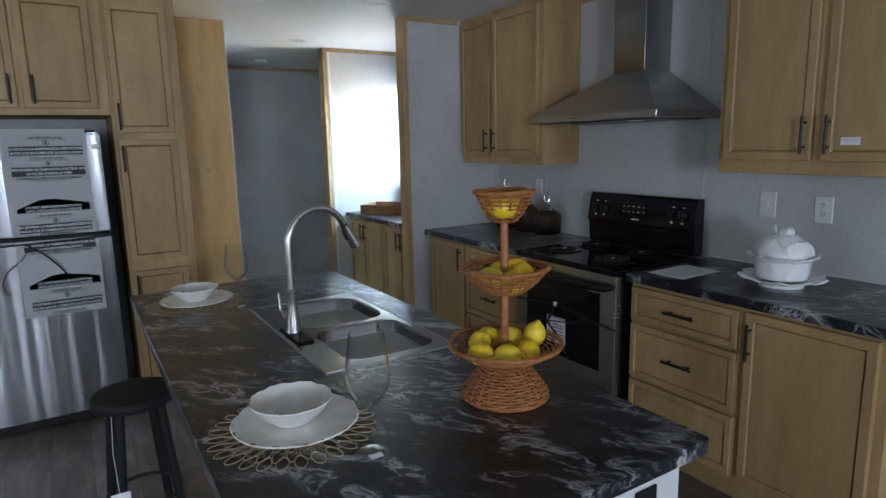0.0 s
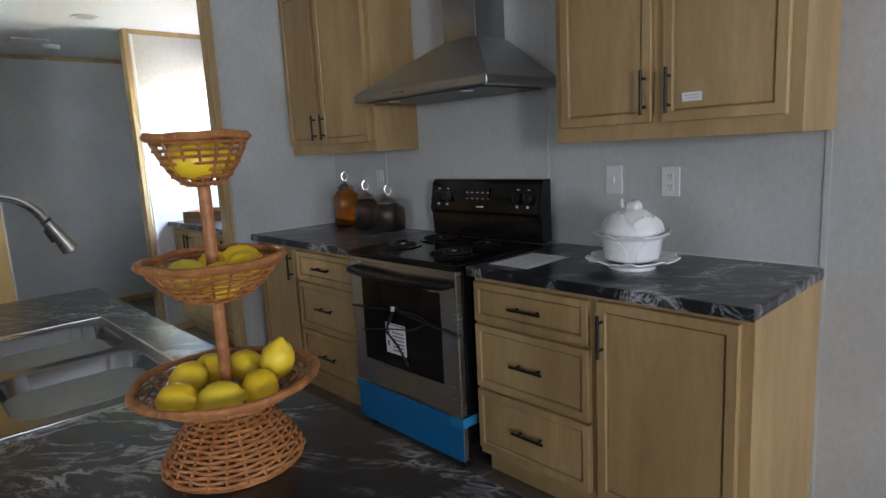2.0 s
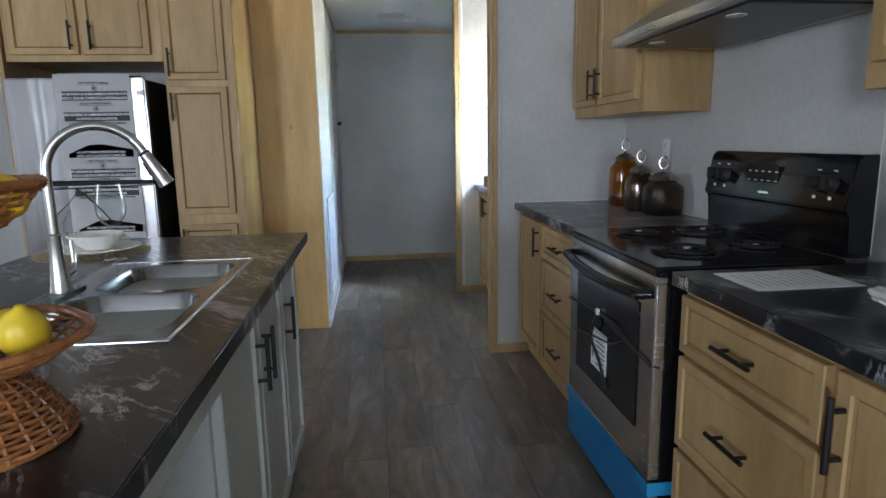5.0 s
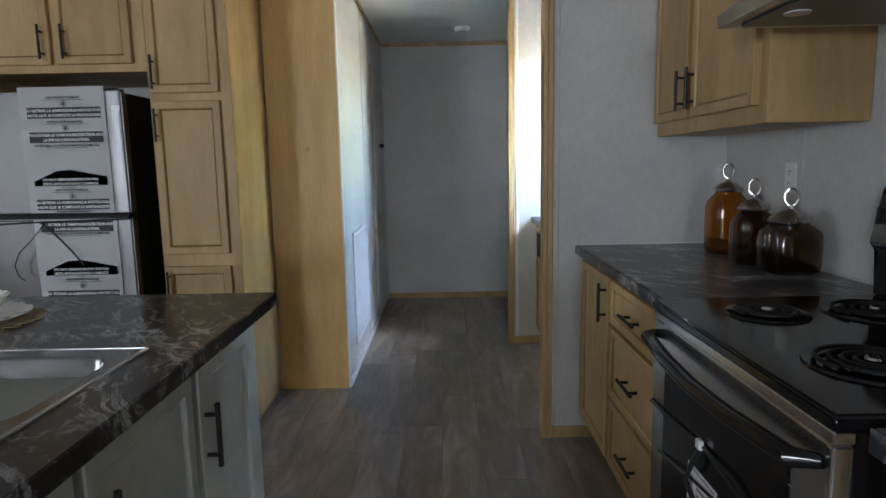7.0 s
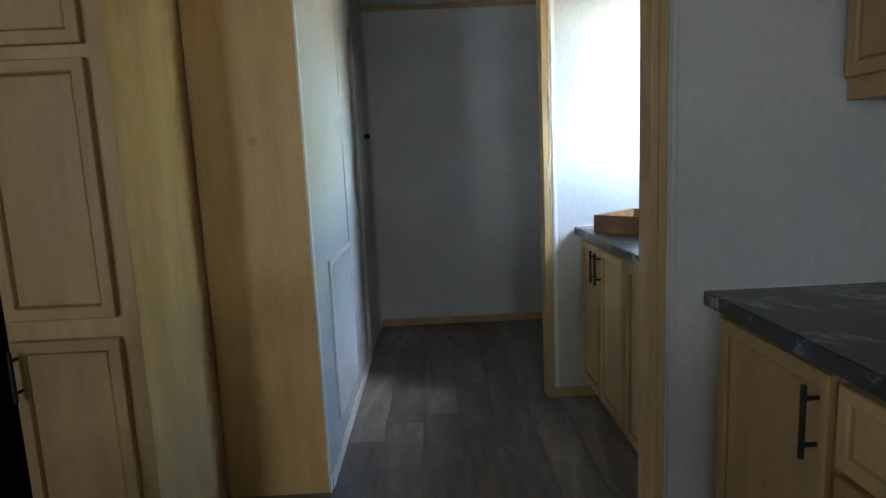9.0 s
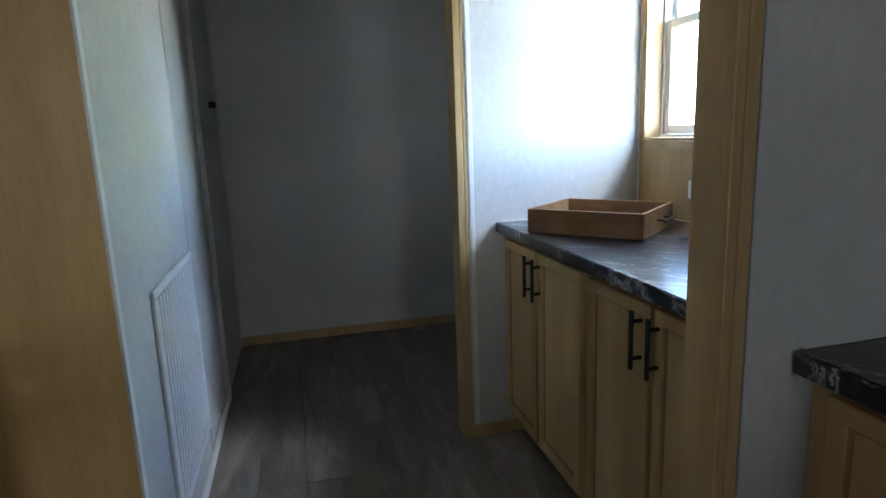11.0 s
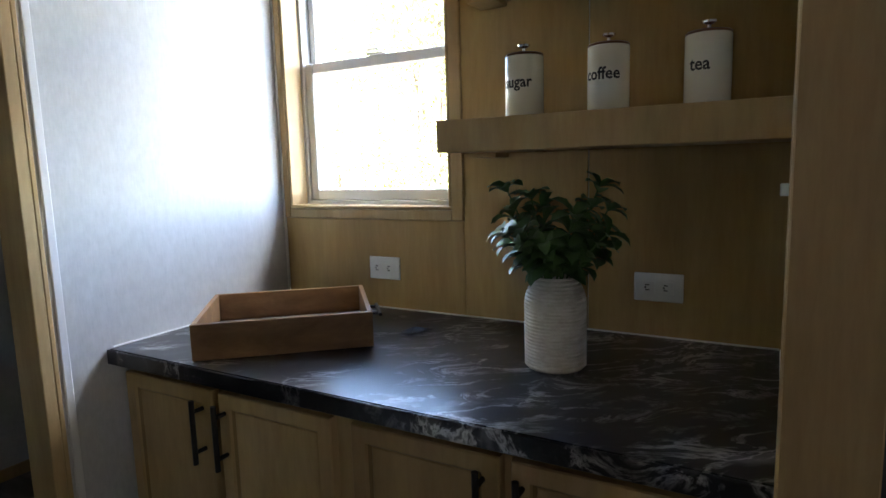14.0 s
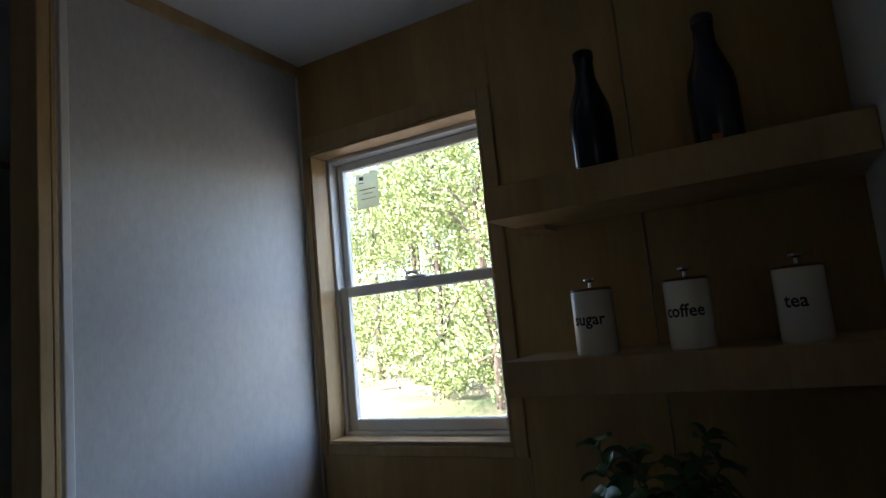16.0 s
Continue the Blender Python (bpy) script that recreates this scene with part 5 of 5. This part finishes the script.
CREAM = mat("cream_enamel", (0.70, 0.66, 0.54), 0.25, 0, 0.5)
DARKWOOD = wood("lid_wood", (0.2, 0.09, 0.04), (0.12, 0.05, 0.02), (20, 20, 20), 0.4)
for y, txt, ang in ((4.688, "sugar", 178), (4.502, "coffee", 174), (4.312, "tea", 165)):
    x = 3.012
    t = thing("canister", (x, y, 1.4405), "cream enamel canister lettered %s with a dark lid" % txt, "canister", "nook canisters")
    part("body", lathe([(0.0, 0.0), (0.041, 0.0), (0.0425, 0.002), (0.0425, 0.128), (0.041, 0.130), (0.0, 0.130)], 40, (x, y, 1.4405)), CREAM, t, "", True)
    lid_ = part("lid", lathe([(0.0, 0.1305), (0.0422, 0.1305), (0.0422, 0.1335), (0.039, 0.136), (0.0, 0.138)], 36, (x, y, 1.4405)), DARKWOOD, t, "thin dark lid", True)
    part("knob", lathe([(0.004, 0.138), (0.004, 0.148), (0.013, 0.152), (0.014, 0.156), (0.0, 0.158)], 20, (x, y, 1.4405)), CHROME, lid_, "chrome knob", True)
    bm = words(txt, 0.034, (0, 0, 0), 0, 0, None, None, bold=0.0007)
    a0 = radians(ang)
    for vv in bm.verts:
        u, w, dpt = vv.co.x * 0.92, vv.co.y, vv.co.z
        a = a0 + u / 0.0425
        vv.co = Vector((x + (0.0428 + dpt) * math.cos(a), y + (0.0428 + dpt) * math.sin(a), 1.4405 + 0.072 + w))
    part("lettering", bm, INK, t, "black typewriter-style lettering")

BOTTLE = mat("dark_bottle", (0.012, 0.014, 0.03), 0.25, 0, 0.5)
for y, orange in ((4.645, False), (4.402, True)):
    x = 3.03
    t = thing("bottle", (x, y, 1.8175), "dark blue-black aluminium bottle on the top shelf", "bottle", "nook bottles")
    part("body", lathe([(0.0, 0.0), (0.044, 0.0), (0.046, 0.004), (0.046, 0.125), (0.042, 0.15), (0.028, 0.19), (0.021, 0.215), (0.0195, 0.25), (0.021, 0.252), (0.021, 0.258), (0.0, 0.258)], 36, (x, y, 1.8175)), BOTTLE, t, "", True)
    part("cap", lathe([(0.0, 0.2585), (0.0225, 0.2585), (0.0225, 0.272), (0.019, 0.276), (0.0, 0.276)], 24, (x, y, 1.8175)), BLACK, t, "", True)
    if orange:
        part("logo_patch", B(x - 0.0472, y - 0.008, 1.827, x - 0.045, y + 0.01, 1.838, bevel=0), mat("orange_print", (0.6, 0.16, 0.02), 0.5), t, "small orange patch")

tr_ = thing("drawer_box", (2.84, 5.275, 0.9155), "loose wooden drawer box lying on the nook counter", "tray", rz=-49.2)
W2, D2 = 0.204, 0.172
GREYWOOD = wood("grey_board", (0.42, 0.38, 0.34), (0.24, 0.21, 0.18), (3, 14, 14), 0.5)
part("front_board", B(-W2, -D2, 0.001, W2, -D2 + 0.012, 0.085, bevel=0.001), TRAY_WOOD, tr_, world_space=False)
part("back_board", B(-W2, D2 - 0.012, 0.001, W2, D2, 0.085, bevel=0.001), TRAY_WOOD, tr_, world_space=False)
part("side_board", B(-W2, -D2 + 0.0122, 0.001, -W2 + 0.012, D2 - 0.0122, 0.085, bevel=0.001), TRAY_WOOD, tr_, world_space=False)
part("side_board", B(W2 - 0.012, -D2 + 0.0122, 0.001, W2, D2 - 0.0122, 0.085, bevel=0.001), TRAY_WOOD, tr_, world_space=False)
part("bottom_board", B(-W2 + 0.0122, -D2 + 0.0122, 0.006, W2 - 0.0122, D2 - 0.0122, 0.012, bevel=0), GREYWOOD, tr_, "greyed plywood bottom", world_space=False)
hb_ = bar_pull(0, 0.045, 0, 0.12, False, 0.005)
hb_.transform(pose(W2, 0.02, 0, 0, 0, 90))
part("handle", hb_, BLACK, tr_, "black bar pull", True, world_space=False)

card = thing("plastic_scrap", (2.99, 4.985, 0.9155), "small crumpled black plastic scrap on the counter", "scrap")
bm = bmesh.new()
vs = [bm.verts.new(p) for p in ((2.97, 5.02, 0.9165), (3.035, 4.975, 0.9165), (3.01, 4.94, 0.924), (2.955, 4.975, 0.921), (2.99, 4.985, 0.93))]
for a, b in ((0, 1), (1, 2), (2, 3), (3, 0)):
    bm.faces.new((vs[a], vs[b], vs[4]))
bmesh.ops.solidify(bm, geom=bm.faces[:], thickness=0.0008)
part("sheet", bm, BLACK, card)

# vase with a leafy plant
VASE = mat("ribbed_white_clay", (0.66, 0.62, 0.55), 0.6)
vn = N(VASE, "TexNoise", Scale=30.0, Detail=4.0)
L(VASE, coords(VASE), vn.inputs["Vector"])
L(VASE, ramp(VASE, vn.outputs["Fac"], ((0.35, (0.58, 0.53, 0.45)), (0.65, (0.72, 0.69, 0.63)))), bsdf(VASE).inputs["Base Color"])
vx, vy = 2.895, 4.578
vase = thing("vase", (vx, vy, 0.9155), "white ribbed clay bottle vase on the counter", "vase")
prof = [(0.0, 0.0), (0.058, 0.0)]
for k in range(25):
    z = 0.004 + k * 0.0072
    q = z / 0.186
    r = 0.064 if q < 0.72 else 0.064 - 0.021 * ((q - 0.72) / 0.28) ** 1.6
    prof += [(r - 0.0022, z), (r, z + 0.0018), (r, z + 0.0046), (r - 0.0022, z + 0.0066)]
prof += [(0.042, 0.186), (0.037, 0.187), (0.036, 0.17), (0.05, 0.12), (0.0, 0.05)]
part("body", lathe(prof, 48, (vx, vy, 0.9155)), VASE, vase, "", True)
part("lip", tube([(vx + 0.0395 * math.cos(k * 0.1963), vy + 0.0395 * math.sin(k * 0.1963), 1.1035) for k in range(32)], 0.0028, 6, True), VASE, vase, "rounded clay lip", True)


def plant_leaf_mat():
    m = mat("plant_leaf", (0.03, 0.07, 0.02), 0.5)
    g = N(m, "NewGeometry")
    c = ramp(m, g.outputs["Random Per Island"], ((0, (0.04, 0.095, 0.025)), (0.6, (0.09, 0.18, 0.05)), (1, (0.2, 0.3, 0.11))))
    L(m, c, bsdf(m).inputs["Base Color"])
    return m


PLEAF = plant_leaf_mat()
plant = thing("potted_greenery", (vx, vy, 1.09), "bushy dark green leaf sprigs standing in the vase", "plant")
rnd = random.Random(11)


def leaf_shape(p, d, up, ln_, w):
    """One pointed leaf with a fold and a droop."""
    side = d.cross(up).normalized()
    up = side.cross(d).normalized()
    bm = bmesh.new()
    prev = None
    for k, (s, q, dz) in enumerate(((0.0, 0.12, 0), (0.3, 0.75, 0.1), (0.6, 1.0, 0.1), (0.85, 0.75, 0.0), (1.0, 0.08, -0.12))):
        c = p + d * (ln_ * s) + up * (ln_ * dz)
        row = [bm.verts.new(c + side * w * q + up * w * 0.35 * q), bm.verts.new(c), bm.verts.new(c - side * w * q + up * w * 0.35 * q)]
        if prev:
            for i in (0, 1):
                bm.faces.new((prev[i], prev[i + 1], row[i + 1], row[i]))
        prev = row
    return bm


sprigs = [(-0.02, 0.115, 0.215), (0.02, -0.10, 0.22), (-0.07, 0.05, 0.13), (-0.05, -0.06, 0.16), (0.05, 0.05, 0.17), (-0.06, 0.105, 0.12), (-0.02, -0.13, 0.12), (0.06, -0.04, 0.15), (0.03, 0.12, 0.15), (-0.05, 0.04, 0.085), (-0.05, -0.05, 0.09), (0.04, 0.0, 0.09), (-0.075, 0.0, 0.1), (-0.03, 0.05, 0.2), (0.03, -0.12, 0.17)]
for sx, sy, sz in sprigs:
    tip = Vector((vx + sx * 0.85, vy + sy * 0.85, 1.09 + sz * 0.9))
    root = Vector((vx + sx * 0.12, vy + sy * 0.12, 1.06))
    midp = (tip + root) / 2 + Vector((0, 0, 0.02))
    stem = part("sprig", tube([root, midp, tip], [0.0022, 0.002, 0.0014], 6), PLEAF, plant, "green stem")
    axis = (tip - midp).normalized()
    for k in range(20):
        f = 1 - (k // 5) * 0.27 - rnd.random() * 0.06
        p = root.lerp(midp, 0.6).lerp(tip, max(f, 0.1))
        a = k * 2.4 + rnd.random()
        o1 = axis.orthogonal().normalized()
        o2 = axis.cross(o1)
        d = (o1 * math.cos(a) + o2 * math.sin(a) + axis * rnd.uniform(0.1, 0.75)).normalized()
        d = (d + Vector((0, 0, -0.1))).normalized()
        part("leaf", leaf_shape(p, d, axis, rnd.uniform(0.036, 0.056), rnd.uniform(0.012, 0.017)), PLEAF, stem, "", True)

wall_plate("wall_outlet", 3.192, 5.156, 5.265, 1.004, 1.072, "white duplex outlet on maple panelling", "wide")
wall_plate("wall_outlet", 3.192, 4.367, 4.479, 1.003, 1.071, "white duplex outlet beside the vase", "wide")
sw2 = thing("wall_switch", (2.80, 4.164, 1.22), "white switch plate on the side wall of the nook", "light switch")
part("plate", B(2.765, 4.1625, 1.225, 2.835, 4.168, 1.34, bevel=0.002), WHITE_PLASTIC, sw2)
part("toggle", B(2.796, 4.168, 1.275, 2.804, 4.181, 1.295, bevel=0.002), WHITE_PLASTIC, sw2)
trim("trim_caulk_nook", [(3.186, 4.168, 0.9155, 3.1915, 5.60, 0.9185), (2.57, 5.599, 0.9155, 3.186, 5.6045, 0.9185), (2.57, 4.1627, 0.9155, 3.186, 4.167, 0.9185)], WHITE_PLASTIC, "white caulk line round the nook counter", 0)
trim("trim_corner_bead", [(3.184, 5.597, 0.92, 3.1915, 5.6045, CZ - 0.036)], VINYL, "slim pale corner bead", 0.001)


# ---- outdoors ----
def ground_mat():
    m = mat("lawn_and_gravel", (0.2, 0.2, 0.1), 0.9)
    n = N(m, "TexNoise", Scale=0.12, Detail=6.0, Roughness=0.6)
    L(m, coords(m), n.inputs["Vector"])
    n2 = N(m, "TexNoise", Scale=14.0, Detail=4.0)
    L(m, coords(m), n2.inputs["Vector"])
    base = ramp(m, n.outputs["Fac"], ((0.5, (0.30, 0.24, 0.18)), (0.58, (0.2, 0.18, 0.09)), (0.7, (0.11, 0.14, 0.05))))
    fine = ramp(m, n2.outputs["Fac"], ((0.3, (0.7, 0.7, 0.7)), (0.7, (1.1, 1.1, 1.1))))
    L(m, mixc(m, 1.0, base, fine, "MULTIPLY"), bsdf(m).inputs["Base Color"])
    return m


gm = bmesh.new()
bmesh.ops.create_grid(gm, x_segments=40, y_segments=40, size=200)
for v in gm.verts:
    v.co.z = -0.85 + (0.015 * max(0, v.co.x - 20) + 0.25 * noise.noise(v.co * 0.12) if v.co.x > 6 else 0)
structure("ground", gm, ground_mat(), "sunlit gravel and grass yard")


def leaf_mat():
    m = mat("leaves", (0.1, 0.16, 0.03), 0.55)
    g = N(m, "NewGeometry")
    c = ramp(m, g.outputs["Random Per Island"], ((0, (0.15, 0.19, 0.055)), (0.5, (0.24, 0.30, 0.09)), (1, (0.38, 0.39, 0.17))))
    L(m, c, bsdf(m).inputs["Base Color"])
    bsdf(m).inputs["Transmission Weight"].default_value = 0.0
    return m


LEAF = leaf_mat()
BARK = wood("bark", (0.17, 0.13, 0.1), (0.08, 0.06, 0.045), (6, 6, 2), 0.9)


def leaves(bm, centre, radius, count, size, rnd):
    for _ in range(count):
        d = Vector((rnd.gauss(0, 1), rnd.gauss(0, 1), rnd.gauss(0, 0.8)))
        p = centre + d.normalized() * radius * rnd.random() ** 0.5
        nrm = Vector((rnd.gauss(0, 1), rnd.gauss(0, 1), rnd.gauss(0.6, 1))).normalized()
        u = nrm.orthogonal().normalized()
        w = nrm.cross(u)
        s = size * rnd.uniform(0.6, 1.3)
        bm.faces.new([bm.verts.new(p + q) for q in (u * s, w * s * 0.6, -u * s, -w * s * 0.6)])


def tree(name, seed, height, spread, label):
    rnd = random.Random(seed)
    t = thing(name, (0, 0, 0), label, "tree", "yard trees")
    tr = bmesh.new()
    lean = rnd.uniform(-0.3, 0.3)
    tube([(0, 0, -0.3), (0.05, 0, height * 0.2), (lean, 0.1, height * 0.5), (lean * 1.4, 0.1, height * 0.85)], [0.17, 0.13, 0.09, 0.03], 9, bm=tr)
    cr = bmesh.new()
    for i in range(36):
        a, h = rnd.uniform(0, 6.28), rnd.uniform(0.08, 1.0)
        r = spread * (1.15 - 0.75 * abs(h - 0.45)) * rnd.uniform(0.35, 1)
        c = Vector((lean + r * math.cos(a), r * math.sin(a), height * h))
        if i % 3 == 0:
            tube([(lean * h, 0.05, height * max(0.2, h - 0.18)), ((lean + c.x) / 2, c.y / 2, c.z - 0.25), c], [0.05, 0.035, 0.012], 6, bm=tr)
        leaves(cr, c, rnd.uniform(0.6, 1.15), 340, 0.062, rnd)
    part("trunk", tr, BARK, t, "brown bark", True, world_space=False)
    part("crown", cr, LEAF, t, "loose green foliage", world_space=False)
    return t


t1 = tree("tree", 3, 7.5, 2.3, "leafy green tree with a slim brown trunk")
t2 = tree("tree", 8, 9.0, 2.8, "tall leafy green tree in the sunlit yard")
t1.matrix_basis = pose(17, 11.2, -0.85)
t2.matrix_basis = pose(23, 17.2, -0.8, rz=60)
for i, (x, y, s, r) in enumerate(((13.5, 10.9, 1.0, 100), (18, 10.5, 1.1, 40), (17, 15.0, 1.0, 200), (22, 14.5, 1.25, 280), (24, 19, 1.2, 330), (21, 8.5, 1.1, 150), (28, 13, 1.4, 10), (27, 23, 1.4, 90), (14, 6.0, 1.0, 220), (33, 18, 1.6, 45), (30, 27, 1.6, 120), (24, 4, 1.4, 70), (20, 14.2, 1.45, 15), (23, 17.0, 1.5, 250))):
    src = t2 if i % 2 else t1
    x, y = 3 + (x - 3) * 1.65, 5 + (y - 5) * 1.65
    c = copy_thing(src, pose(x, y, -0.8 + 0.01 * max(0, x - 20), rz=r))
    c.scale = (s, s, s * 1.3)
rnd = random.Random(5)
for x, y in ((17.5, 11.4), (21, 15.5), (19, 13.8), (24, 17.5), (20, 10.5), (22, 13.0), (26, 16)):
    sh = bmesh.new()
    for k in range(9):
        leaves(sh, Vector((x + rnd.uniform(-0.7, 0.7), y + rnd.uniform(-0.8, 0.8), -0.45 + rnd.uniform(0, 0.45))), 0.42, 110, 0.06, rnd)
    tagged(part("shrub", sh, LEAF), "low dark green shrub under the trees", "shrub", "yard shrubs")


# ---- floor planks ----
PW, PL = 0.18, 1.22
shapes = {}


def plank_mesh(w, l):
    key = (round(w, 3), round(l, 3))
    if key not in shapes:
        bm = B(-w / 2 + 0.0008, -l / 2 + 0.0008, -0.0045, w / 2 - 0.0008, l / 2 - 0.0008, 0.0, bevel=0.0008)
        me = bpy.data.meshes.new("plank")
        bm.to_mesh(me)
        bm.free()
        me.materials.append(PLANK)
        shapes[key] = me
    return shapes[key]


rest = bmesh.new()
random.seed(4)
x = -4.2
while x < 3.2:
    y = -4.46 - random.random() * PL
    x1 = min(x + PW, 3.2)
    while y < 7.15:
        y0, y1 = max(y, -4.46), min(y + PL, 7.15)
        y += PL
        if y1 - y0 < 0.02:
            continue
        if x >= -0.35 and y1 > 1.0:
            o = new("plank", plank_mesh(x1 - x, y1 - y0))
            o.location = ((x + x1) / 2, (y0 + y1) / 2, 0)
            o.parent = FLOOR
        else:
            box(rest, x + 0.0008, y0 + 0.0008, -0.0045, x1 - 0.0008, y1 - 0.0008, 0)
    x += PW
tagged(part("far_planks", rest, PLANK, FLOOR), kind="stuff")
